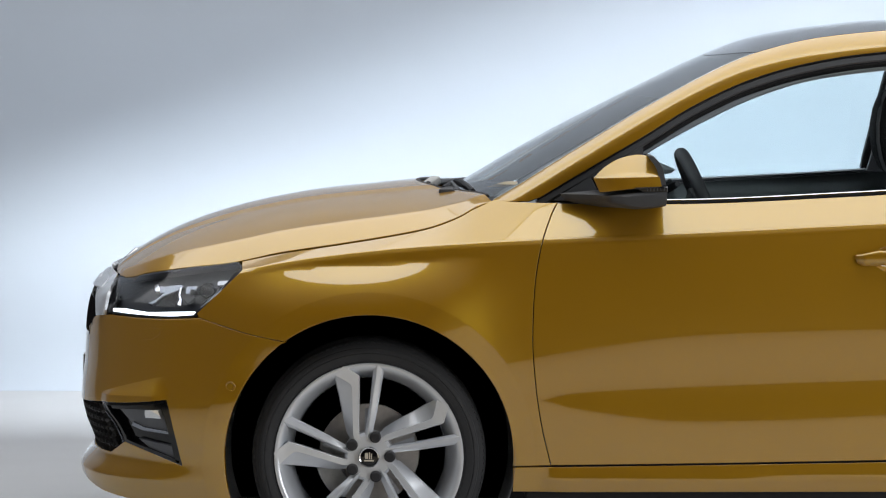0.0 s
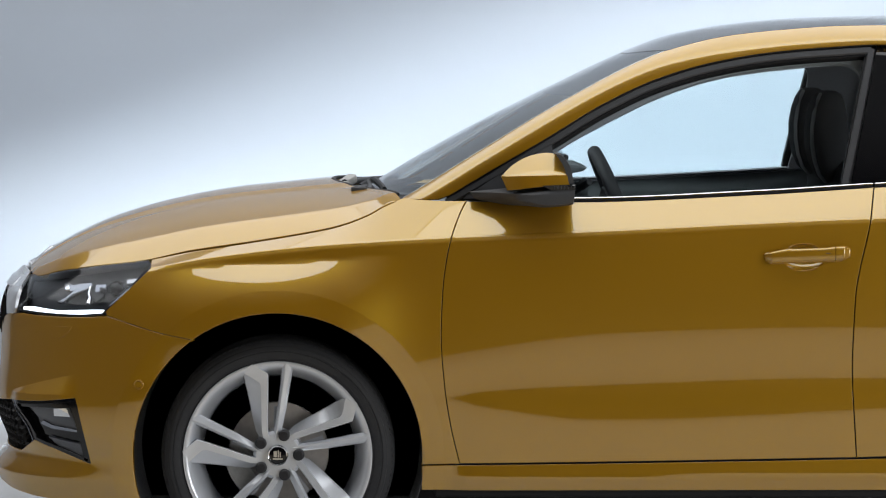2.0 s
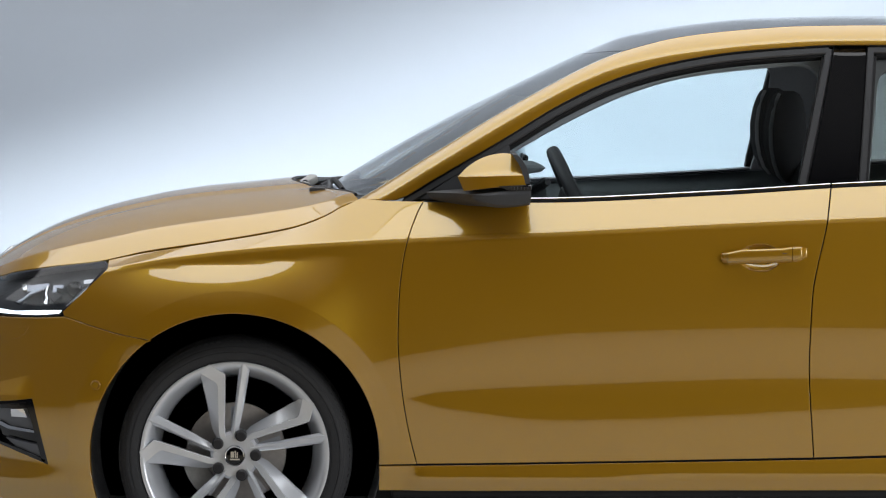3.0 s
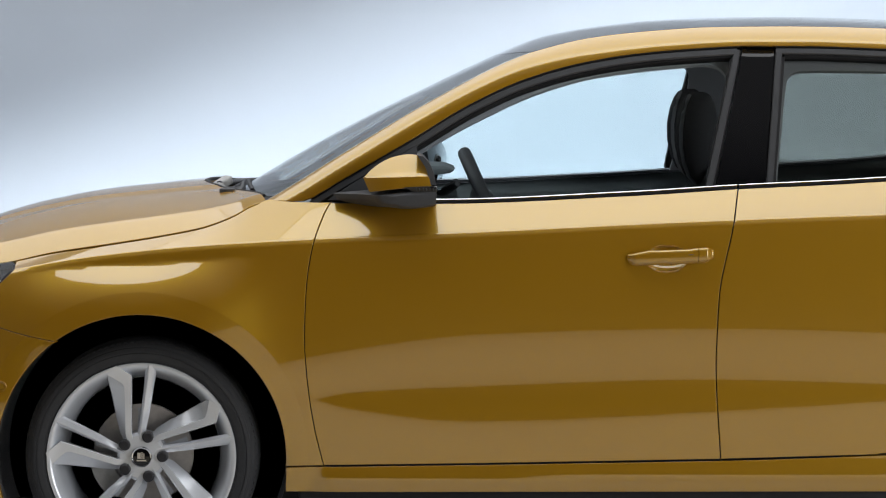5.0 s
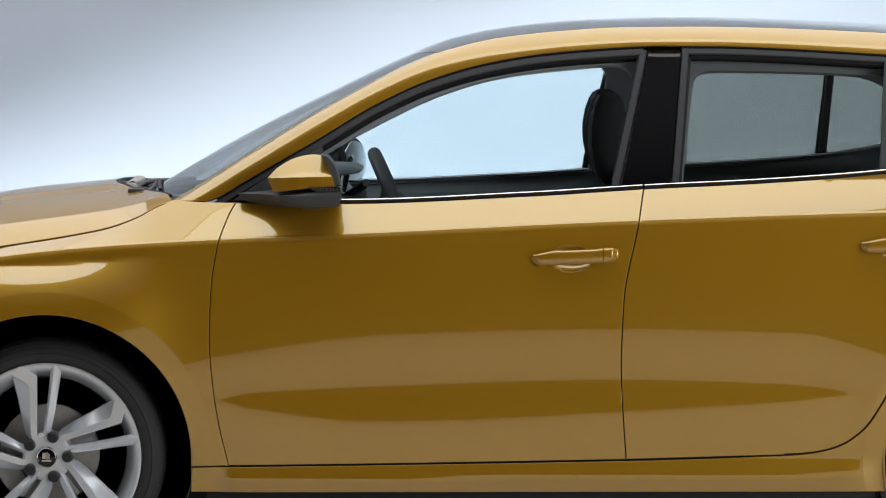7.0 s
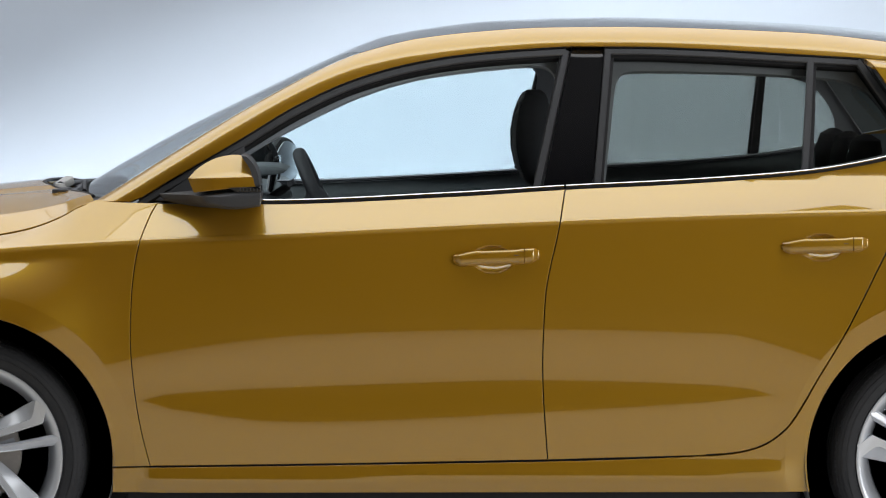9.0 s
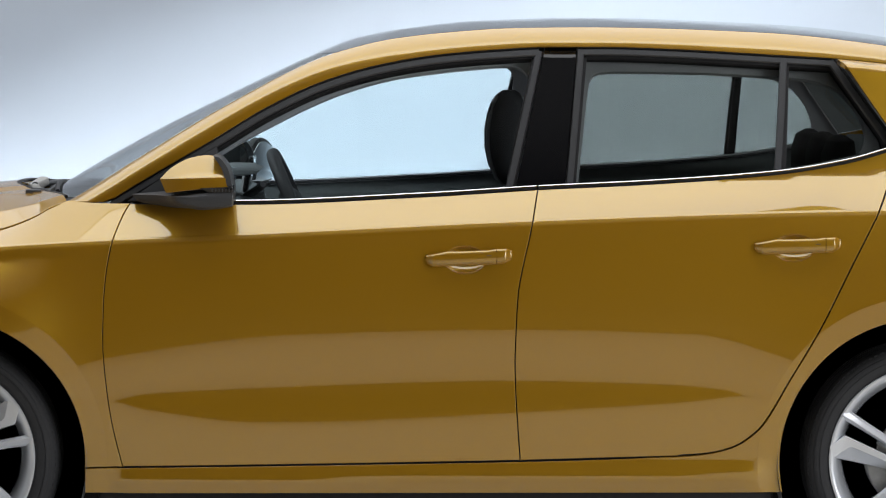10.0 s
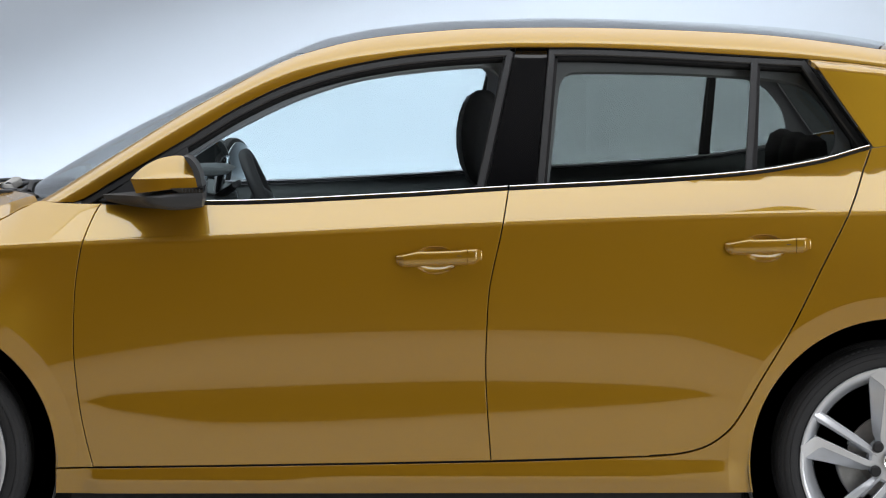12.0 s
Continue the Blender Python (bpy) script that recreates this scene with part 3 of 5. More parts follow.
# bonnet
BONNET_MID = [(-0.80, 0.66), (-0.735, 0.775), (-0.651, 0.840), (-0.507, 0.909), (-0.331, 0.962), (-0.154, 0.996), (0.006, 1.014), (0.126, 1.026), (0.35, 1.042)]
BONNET_EDGE = [(-0.735, 0.772), (-0.689, 0.772), (-0.60, 0.796), (-0.50, 0.814), (-0.375, 0.830), (-0.24, 0.860), (-0.08, 0.885), (0.07, 0.910), (0.16, 0.929), (0.24, 0.959), (0.30, 0.991), (0.35, 1.002)]
BONNET_Y = [(-0.735, 0.02), (-0.72, 0.28), (-0.689, 0.46), (-0.62, 0.59), (-0.543, 0.672), (-0.45, 0.718), (-0.35, 0.742), (-0.1, 0.772), (0.15, 0.768), (0.25, 0.762), (0.31, 0.742), (0.35, 0.715)]


def bonnet_skin(x, y):
    s = np.abs(y) / curve_at(BONNET_Y, x)
    drop = curve_at(BONNET_MID, x) - curve_at(BONNET_EDGE, x)
    k, share = 0.88, 0.56
    inner = share * (s / k) ** 2.2
    outer = share + (1 - share) * ((s - k) / (1 - k)) * (0.85 + 0.15 * (s - k) / (1 - k))
    blend = 1 / (1 + np.exp(-(s - k) / 0.009))
    z = curve_at(BONNET_MID, x) - drop * (inner * (1 - blend) + outer * blend)
    # raised middle with a fine crease to either side
    z = z + 0.006 * (1 / (1 + np.exp((np.abs(y) - 0.30 - 0.10 * x) / 0.012)))
    return np.stack([x, y, z], 1)


car = tagged(new("car"), "gold metallic five-door hatchback parked on a studio floor", "car")
car.location = (1.32, 0, 0)
bpy.context.view_layer.update()


def settle_under(root):
    """Parts are built at their place in the world; this holds them there under the root at its base."""
    for ob in root.children:
        ob.matrix_parent_inverse = root.matrix_basis.inverted()


def knots_xz(knots, x0, x1, n=40, dz=0.0):
    x = np.linspace(x0, x1, n)
    return np.stack([x, curve_at(knots, x) + dz], 1)


DOOR_FRONT = [(0.487, 0.299), (0.465, 0.39), (0.449, 0.486), (0.438, 0.60), (0.437, 0.66), (0.443, 0.789), (0.461, 0.895), (0.488, 0.97), (0.505, 1.000)]
DOOR_SPLIT = [(1.555, 0.316), (1.544, 0.461), (1.540, 0.55), (1.540, 0.613), (1.547, 0.764), (1.560, 0.84), (1.577, 0.916), (1.600, 1.041)]
DOOR_REAR = [(1.981, 0.329), (2.06, 0.335), (2.12, 0.350), (2.163, 0.373), (2.208, 0.417), (2.28, 0.540), (2.358, 0.676), (2.432, 0.828), (2.521, 1.01), (2.578, 1.155)]


FORM_X = np.arange(-0.70, 3.0, 0.009)
FORM_LINES = [np.stack([FORM_X, curve_at(CREASE, FORM_X) + d], 1) for d in (0.0035, 0.0005, -0.0025, -0.0075, -0.014, -0.022)]
FORM_LINES += [np.stack([FORM_X[60:], curve_at(k, FORM_X[60:]) + d], 1) for k in (LENS_TOP, LENS_LOW) for d in (0.004, -0.004)]
FORM_LINES += [arc(hub, AXLE, r, -20, 200, 190) for hub in HUBS for r in (0.4485, 0.4455)]


def inset_loop(loop, by):
    loop = dense(np.asarray(loop, float), 0.02)
    if area(loop) < 0:
        loop = loop[::-1]
    return loop - outward(loop) * by


def side_panels(flip, step):
    def panel(name, loops, fn, mat=PAINT, label="", gap=0.0026, depth=0.014, fine=()):
        return sheet(name, loops, fn, mat, car, label, step, gap, depth, flip, fine=() if flip else fine, lines=() if flip or fn not in (side_skin, sill_skin) else FORM_LINES)

    # front wing: bumper seam, wheel arch, foot, door edge, waist, bonnet line, headlamp
    a0 = math.degrees(math.atan2(0.630 - AXLE, -0.234))
    a1 = math.degrees(math.atan2(0.291 - AXLE, 0.387))
    wing = joined(path([(-0.459, 0.688), (-0.325, 0.649), (-0.222, 0.6285)]), arc(0, AXLE, ARCH, a0, a1, 60), [(0.489, 0.294)],
                  path(DOOR_FRONT), path([(0.505, 1.000), (0.45, 1.000), (0.38, 1.002), (0.335, 1.006)]), knots_xz(WAIST, 0.30, -0.347, 30, -0.001),
                  path([(-0.347, 0.834), (-0.343, 0.818), (-0.355, 0.805), (-0.464, 0.700)]))
    panel("front_wing", [wing], side_skin, depth=0.016, gap=0.002)
    front = joined(path(DOOR_FRONT), knots_xz(WAIST, 0.51, 1.600, 50), path(DOOR_SPLIT[::-1]), path([(1.551, 0.314), (1.0, 0.303), (0.489, 0.294)]))
    panel("front_door", [front], side_skin, fine=[(1.34, 1.47, 0.81, 0.895)])
    rear = joined(path(DOOR_SPLIT), knots_xz(WAIST, 1.601, 2.573, 50), path(DOOR_REAR[::-1]), path([(1.981, 0.327), (1.551, 0.314)]))
    panel("rear_door", [rear], side_skin, fine=[(2.22, 2.35, 0.845, 0.93)])
    quarter = joined(path([(0.387, 0.288), (0.489, 0.291), (1.0, 0.300), (1.551, 0.311), (1.981, 0.325), (2.06, 0.332), (2.12, 0.347), (2.163, 0.370), (2.210, 0.415), (2.282, 0.540), (2.360, 0.676), (2.434, 0.828), (2.523, 1.01), (2.580, 1.155)]),
                     path([(2.60, 1.158, 1), (2.80, 1.19), (3.05, 1.19, 1), (3.10, 1.0), (3.12, 0.80), (3.10, 0.62, 1), (3.0, 0.60, 1)]),
                     path([(3.0, 0.60), (2.985, 0.50)]), arc(2.64, AXLE, ARCH, math.degrees(math.atan2(0.16, 0.349)), 180 + 12.8, 60), path([(2.262, 0.228), (1.0, 0.225), (0.387, 0.222)]))
    panel("rear_quarter_and_sill", [quarter], sill_skin, gap=0.0015)
    # pillar and roof rail
    x = np.linspace(0.335, 3.10, 90)
    rail = joined(np.stack([x, curve_at(RAIL_TOP, x)], 1), np.stack([x[::-1], np.maximum(curve_at(DLO_TOP, x[::-1]), 1.001 - 0.0 * x)], 1))
    panel("roof_rail", [rail], rail_skin, gap=0.001)
    sheet("rail_lining", [inset_loop(rail, 0.0005)], lambda x, z: np.stack([x, -(rail_width(x, z) - 0.020), z], 1), PALE_LINER, car, "", 0.04, 0, 0.004, flip)
    x = np.linspace(2.418, 3.08, 30)
    post = joined(np.stack([x, curve_at(DLO_TOP, x) - 0.001], 1), path([(3.08, 1.30), (3.05, 1.19)]), path([(3.05, 1.19), (2.80, 1.19), (2.60, 1.158)]), path([(2.585, 1.157), (2.50, 1.275), (2.43, 1.375), (2.416, 1.394)]))
    panel("rear_pillar", [post], pillar_skin, gap=0.001)
    sheet("pillar_lining", [inset_loop(post, 0.002)], lambda x, z: pillar_skin(x, z) + np.array([0, 0.03, 0]), CABIN, car, "", 0.04, 0, 0.004, flip)


def pillar_skin(x, z):
    top = curve_at(DLO_TOP, x)
    s = 1 - (1 - np.clip((top - z) / np.maximum(top - 1.16, 0.05), 0, 1)) ** 40
    return np.stack([x, -((glass_width(x, top) + 0.012) * (1 - s) + half_width(x, np.full_like(z, 1.16)) * s), z], 1)


def sill_skin(x, z):
    y = half_width(x, z) * front_round(x, z)
    # below the doors the sill leans out a little, then turns under
    on = ease((x - 0.44) / 0.07) * ease((2.25 - x) / 0.11)
    edge = 0.312 + 0.012 * (x - 1.5)
    top = half_width(x, np.asarray(edge + 0.0 * x))
    low = top + 0.002 + 0.09 * np.clip(edge - z, 0, 0.042) - 0.14 * np.clip(edge - 0.042 - z, 0, 1)
    s = on * ease((edge + 0.004 - z) / 0.008)
    return np.stack([x, -(y * (1 - s) + low * s), z], 1)


side_panels(False, 0.012)
side_panels(True, 0.03)


def bonnet():
    x = np.linspace(-0.735, 0.332, 60)
    edge = np.stack([x, curve_at(BONNET_Y, x)], 1)
    back = path([(0.332, curve_at(BONNET_Y, 0.332)), (0.305, 0.62), (0.245, 0.45), (0.165, 0.27), (0.135, 0.12), (0.13, 0.0)])
    half = np.concatenate([edge, back[1:]])
    loop = np.concatenate([half, (half * [1, -1])[::-1][1:-1]])
    sheet("bonnet", [loop], bonnet_skin, PAINT, car, "", 0.014, 0.0022, 0.016)
    rim = np.concatenate([back[6:], (back[6:] * [1, -1])[::-1][1:]])
    part("bonnet_seal", tube(bonnet_skin(rim[:, 0] + 0.006, rim[:, 1]) + np.array([0, 0, -0.004]), 0.005, 8), BLACK, car, "black rubber seal along the bonnet's rear edge")


bonnet()


def top():
    def stretch(x0s, x0m, x1s, x1m, n=50):
        y = np.linspace(-1, 1, n)
        xs = x0m + (x0s - x0m) * np.abs(y) ** 2
        front = np.stack([xs, y * rail_y(xs)], 1)
        xe = np.linspace(x0s, x1s, 40)
        side = np.stack([xe, rail_y(xe)], 1)
        xb = x1m + (x1s - x1m) * np.abs(y) ** 2
        rear = np.stack([xb, y * rail_y(xb)], 1)[::-1]
        return joined(front, side, rear, (side * [1, -1])[::-1])

    pane = sheet("windscreen", [stretch(0.345, 0.20, 1.045, 0.972)], top_skin, SCREEN, car, "clear raked windscreen", 0.03, 0.002, 0.004)
    pane.visible_shadow = False
    band = sheet("windscreen_shade_band", [stretch(0.800, 0.740, 1.043, 0.970)], lambda x, y: top_skin(x, y) - np.array([0, 0, 0.006]), SHADE_BAND, car, "dark shade band along the windscreen's top", 0.03, 0.004, 0.002)
    band.visible_shadow = False
    sheet("roof_panel", [stretch(1.050, 0.977, 2.62, 2.69)], top_skin, ROOF, car, "glossy black glass roof panel", 0.03, 0.002, 0.012)
    sheet("roof_spoiler", [stretch(2.625, 2.695, 3.06, 3.16)], top_skin, PAINT, car, "gold painted roof spoiler", 0.03, 0.002, 0.02)


top()


# outline of the fog lamp pocket, open to the lower grille on its inner side
FOG = path([(-0.722, 0.447, 1), (-0.64, 0.454), (-0.545, 0.466, 1), (-0.525, 0.38), (-0.503, 0.288, 1), (-0.58, 0.315), (-0.665, 0.342, 1), (-0.69, 0.39)], closed=True)
FOG_END = 1 + int(np.argmin(np.linalg.norm(FOG - [-0.665, 0.342], axis=1)))


def bumper():
    a0 = math.degrees(math.atan2(0.630 - AXLE, -0.226))
    lamp_foot = [(-0.459, 0.687), (-0.52, 0.683), (-0.62, 0.681), (-0.707, 0.683)]
    xz = joined(path(lamp_foot), [(-0.75, 0.675)])
    top_line = np.concatenate([nose_at(path([(-0.226, 0.6285), (-0.325, 0.648), (-0.459, 0.687)])[:, 0], path([(-0.226, 0.6285), (-0.325, 0.648), (-0.459, 0.687)])[:, 1]), nose_at(xz[1:, 0], xz[1:, 1]), [[0.705, 0.668], [0.74, 0.65], [0.80, 0.632], [0.90, 0.612], [1.0, 0.60], [1.0, 0.430], [0.80, 0.430]], nose_at(FOG[:FOG_END, 0], FOG[:FOG_END, 1]), [[0.60, 0.304], [0.8, 0.302], [1.0, 0.302]]])
    low = np.array([[1.0, 0.236], [0.80, 0.226], [0.68, 0.208], [0.6, 0.197]])
    foot = path([(-0.66, 0.188), (-0.52, 0.182), (-0.392, 0.180)])
    wheel = arc(0, AXLE, ARCH, 180 + 20.4, a0, 40)
    loop = np.concatenate([top_line, low, nose_at(foot[:, 0], foot[:, 1]), nose_at(wheel[:, 0], wheel[:, 1])])
    folds = [nose_at(q[:, 0], q[:, 1]) for q in (arc(0, AXLE, r, 120, 205, 90) for r in (0.4485, 0.4455))]
    u = np.linspace(-0.4, 0.99, 80)
    for z in ledge(u):
        folds += [np.stack([0.553 - 0.287 * u, z + d], 1) for d in (0.0012, -0.0012)]
    folds += [np.stack([np.linspace(0.2, 0.98, 60), np.full(60, z)], 1) for z in (0.2445, 0.2485, 0.2525)]
    for flip in (False, True):
        sheet("front_bumper", [loop], nose_skin, PAINT, car, "", 0.014, 0.0012, 0.016, flip, lines=() if flip else folds)


bumper()


# ---- wheels ----
def wheel(hub_x, side, turn):
    w = new("wheel")
    w.parent = car
    made = []

    def piece(name, bm, mat, parent=None, label="", sharp=35):
        ob = part(name, bm, mat, parent or w, label, True, sharp)
        made.append(ob)
        return ob

    # tyre: outer face at y = 0, the body of the wheel goes inboard along +y
    prof = [(0.236, 0.030), (0.246, 0.008), (0.256, 0.002), (0.2585, -0.0015), (0.261, -0.0018), (0.2625, -0.0040), (0.272, -0.0065), (0.2795, -0.0068), (0.2805, -0.0050), (0.2825, -0.0050), (0.2835, -0.0066), (0.289, -0.0058), (0.2945, -0.0025), (0.2955, 0.0005), (0.300, 0.0025), (0.3085, 0.012), (0.3125, 0.022)]
    for g in (0.060, 0.095, 0.130, 0.165):
        prof += [(0.3155, g - 0.006), (0.309, g - 0.004), (0.309, g + 0.004), (0.3155, g + 0.006)]
    prof += [(0.3125, 0.198), (0.300, 0.218), (0.28, 0.226), (0.25, 0.214), (0.236, 0.190)]
    tyre = lathe(prof, 120)
    piece("tyre", tyre, RUBBER, None, "black low-profile rubber tyre", 30)
    bm = bmesh.new()
    for i in range(110):
        a = 2 * math.pi * i / 110
        bmesh.ops.create_cube(bm, size=1, matrix=Matrix.Rotation(-a, 4, "Y") @ Matrix.Translation((0.3052, 0.0165, 0)) @ Matrix.Rotation(0.75, 4, "Z") @ Matrix.Diagonal((0.004, 0.014, 0.009, 1)))
    piece("tread", bm, RUBBER)
    rim = [(0.255, 0.004), (0.254, -0.004), (0.250, -0.005), (0.243, -0.003), (0.238, 0.002), (0.233, 0.010), (0.226, 0.030), (0.214, 0.062), (0.205, 0.11), (0.205, 0.19), (0.235, 0.20), (0.240, 0.17), (0.225, 0.05), (0.240, 0.02)]
    piece("rim", lathe(rim, 96, close=True), ALLOY, None, "silver alloy rim")
    # five double spokes: a broad arm with a pocket and a slim one beside it
    for k in range(5):
        base = turn + 72 * k

        def spot(r, off, y):
            a = math.radians(base)
            return Vector((r * math.cos(a) - off * math.sin(a), y, r * math.sin(a) + off * math.cos(a)))

        # broad arm: a raised bar with a sloping pocket beside it, closed by an angular end
        rings = []
        for r, right, bar, pocket, face, step, fall in [(0.045, 0.022, 0.040, 0.050, 0.012, 0.002, 0.022), (0.062, 0.026, 0.044, 0.060, 0.010, 0.004, 0.028), (0.094, 0.027, 0.045, 0.068, 0.008, 0.006, 0.030), (0.130, 0.0265, 0.046, 0.075, 0.006, 0.006, 0.030), (0.165, 0.026, 0.047, 0.082, 0.004, 0.006, 0.027), (0.188, 0.026, 0.048, 0.0875, 0.003, 0.006, 0.024), (0.197, 0.026, 0.053, 0.089, 0.002, 0.006, 0.021), (0.209, 0.026, 0.072, 0.092, 0.001, 0.006, 0.013), (0.219, 0.0262, 0.090, 0.0945, 0.000, 0.005, 0.008), (0.2225, 0.031, 0.0945, 0.096, -0.001, 0.003, 0.005), (0.235, 0.050, 0.0865, 0.0875, -0.005, 0.002, 0.003), (0.2465, 0.066, 0.0685, 0.0692, -0.0065, 0.001, 0.002)]:
            rings.append([spot(r, right - 0.001, face + 0.014), spot(r, right, face + 0.002), spot(r, right + 0.002, face), spot(r, bar - 0.002, face + 0.0005), spot(r, bar - 0.0005, face + 0.0015), spot(r, bar, face + step), spot(r, pocket - 0.002, face + fall), spot(r, pocket, face + fall + 0.004), spot(r, pocket - 0.004, 0.056), spot(r, right + 0.003, 0.056)])
        piece("broad_spoke", loft(rings), ALLOY, None, "", 16)
        # slim arm: two faces that meet in a ridge
        rings = []
        for r, left, ridge, right, face in [(0.045, 0.016, 0.005, -0.006, 0.011), (0.066, 0.011, 0.002, -0.010, 0.009), (0.095, 0.006, -0.0015, -0.016, 0.007), (0.122, 0.0015, -0.005, -0.022, 0.005), (0.180, -0.005, -0.013, -0.031, 0.002), (0.215, -0.0085, -0.0185, -0.037, -0.001), (0.248, -0.0115, -0.022, -0.0425, -0.0070)]:
            rings.append([spot(r, left, face + 0.011), spot(r, left - 0.001, face + 0.008), spot(r, ridge + 0.0012, face), spot(r, ridge - 0.0012, face), spot(r, right + 0.006, face + 0.005), spot(r, right, face + 0.012), spot(r, right + 0.003, 0.05), spot(r, left - 0.002, 0.05)])
        piece("slim_spoke", loft(rings), ALLOY, None, "", 16)
        web = [spot(0.06, -0.010, 0.028), spot(0.06, 0.012, 0.028), spot(0.13, 0.012, 0.038), spot(0.13, -0.012, 0.038)]
        bm = bmesh.new()
        bm.faces.new([bm.verts.new(v) for v in web])
        bmesh.ops.solidify(bm, geom=bm.faces, thickness=0.012)
        piece("spoke_web", bm, ALLOY)
    piece("hub", lathe([(0.0, 0.012), (0.030, 0.012), (0.058, 0.012), (0.066, 0.020), (0.070, 0.06), (0.0, 0.06)], 48), ALLOY)
    cap = piece("hub_cap", lathe([(0.0, 0.001), (0.021, 0.001), (0.0245, 0.003), (0.026, 0.012)], 40), GLOSS_BLACK, None, "black hub cap with a silver ring")
    piece("cap_ring", lathe([(0.0235, 0.0005), (0.0262, -0.0005), (0.0285, 0.003), (0.0285, 0.013), (0.0235, 0.013)], 40, close=True), CHROME)
    # emblem drawn as plain shapes
    bm = bmesh.new()
    for x0, z0, x1, z1 in ((-0.013, -0.011, 0.013, -0.007), (-0.011, -0.004, -0.002, 0.012), (0.0, -0.005, 0.003, 0.014), (0.005, -0.005, 0.008, 0.010)):
        bmesh.ops.create_cube(bm, size=1, matrix=Matrix.Translation(((x0 + x1) / 2, 0.0, (z0 + z1) / 2)) @ Matrix.Diagonal((x1 - x0, 0.002, z1 - z0, 1)))
    piece("cap_emblem", bm, CHROME)
    for k in range(5):
        a = math.radians(turn - 17 + 72 * k)
        b = lathe([(0.0, 0.000), (0.011, 0.000), (0.0148, 0.003), (0.0162, 0.014)], 20)
        bmesh.ops.translate(b, verts=b.verts, vec=(0.0557 * math.cos(a), 0, 0.0557 * math.sin(a)))
        piece("bolt_cover", b, BOLT_GREY, None, "dark grey bolt cover")
    disc_r = 0.135 if hub_x < 1 else 0.115
    piece("brake_disc", lathe([(0.06, 0.080), (0.064, 0.095), (disc_r, 0.095), (disc_r, 0.115), (0.06, 0.115)], 64, close=True), STEEL, None, "bare steel brake disc")
    cal = arc(0, 0, 0.145, 185, 232, 12)
    inner = arc(0, 0, 0.085, 232, 185, 12)
    piece("brake_caliper", slab(joined(cal, inner), 0.068, 0.135, 0.006), CAST, None, "cast metal brake caliper")
    flip = 1 if side < 0 else -1
    m = Matrix.Translation((hub_x, side * 0.862, AXLE)) @ Matrix.Diagonal((1, flip, 1, 1))
    for ob in made:
        ob.data.transform(m)
        if flip < 0:
            ob.data.flip_normals()
    return w


for hub_x in HUBS:
    wheel(hub_x, -1, 90 if hub_x < 1 else 83.5)
    wheel(hub_x, 1, 60)


def wheel_wells():
    for hub in HUBS:
        for side in (-1, 1):
            bm = bmesh.new()
            rows = []
            for r, y in ((ARCH + 0.006, 0.870), (ARCH + 0.004, 0.70), (ARCH - 0.004, 0.56)):
                rows.append([bm.verts.new((hub + r * math.cos(a), side * y, AXLE + r * math.sin(a))) for a in np.radians(np.linspace(-22, 202, 50))])
            for p, q in zip(rows, rows[1:]):
                for k in range(len(p) - 1):
                    bm.faces.new((p[k], p[k + 1], q[k + 1], q[k]))
            bm.faces.new(rows[-1])
            bmesh.ops.solidify(bm, geom=bm.faces[:], thickness=0.003)
            part("wheel_arch_liner", bm, CARPET, car, "dark grey felt wheel arch liner")


wheel_wells()


# ---- trim, glass and fittings on the outside ----
def both(build):
    for flip in (False, True):
        build(flip)


def mirrored(ob, flip):
    """Turns a part built on the near side over to the far side."""
    if flip:
        ob.data.transform(Matrix.Diagonal((1, -1, 1, 1)))
        ob.data.flip_normals()
    return ob


def on_glass(line, out=0.0):
    """Points, across-directions and outward directions of a flat line laid on the side glass."""
    line = np.asarray(line, float)
    p = glass_skin(line[:, 0], line[:, 1]) - np.array([0, out, 0])
    d = np.gradient(p, axis=0)
    d /= np.linalg.norm(d, axis=1)[:, None] + 1e-12
    h = 0.002
    n = np.cross(glass_skin(line[:, 0] + h, line[:, 1]) - glass_skin(line[:, 0] - h, line[:, 1]), glass_skin(line[:, 0], line[:, 1] + h) - glass_skin(line[:, 0], line[:, 1] - h))
    n /= np.linalg.norm(n, axis=1)[:, None]
    return p, np.cross(n, d), n


def inset(loop, by):
    loop = dense(np.asarray(loop, float), 0.02)
    if area(loop) < 0:
        loop = loop[::-1]
    return loop - outward(loop) * by


B_FRONT = [(1.622, 1.424), (1.538, 1.036)]     # rear edge of the front door's window frame
C_EDGE = [(2.416, 1.394), (2.43, 1.375), (2.50, 1.275), (2.585, 1.157)]


def front_window():
    x = np.linspace(0.47, 1.622, 60)
    return joined(np.stack([x, curve_at(DLO_TOP, x) - 0.004], 1), B_FRONT, knots_xz(WAIST, 1.538, 0.47, 40, 0.003))


def rear_window():
    x = np.linspace(1.712, 2.414, 40)
    return joined(np.stack([x, curve_at(DLO_TOP, x) - 0.004], 1), path(C_EDGE), knots_xz(WAIST, 2.575, 1.676, 40, 0.003))


def opening(loop, by):
    """The glass opening in a window frame: drawn in on all sides but the waist."""
    hole = inset(loop, by)
    low = curve_at(WAIST, hole[:, 0])
    hole[:, 1] = np.where(hole[:, 1] < low + by + 0.008, low + 0.0055, hole[:, 1])
    return hole


def pane_of(loop):
    """The pane reaches under its frame and down into the door."""
    pane = inset(loop, 0.018)
    low = curve_at(WAIST, pane[:, 0])
    pane[:, 1] = np.where(pane[:, 1] < low + 0.03, low - 0.03, pane[:, 1])
    return pane


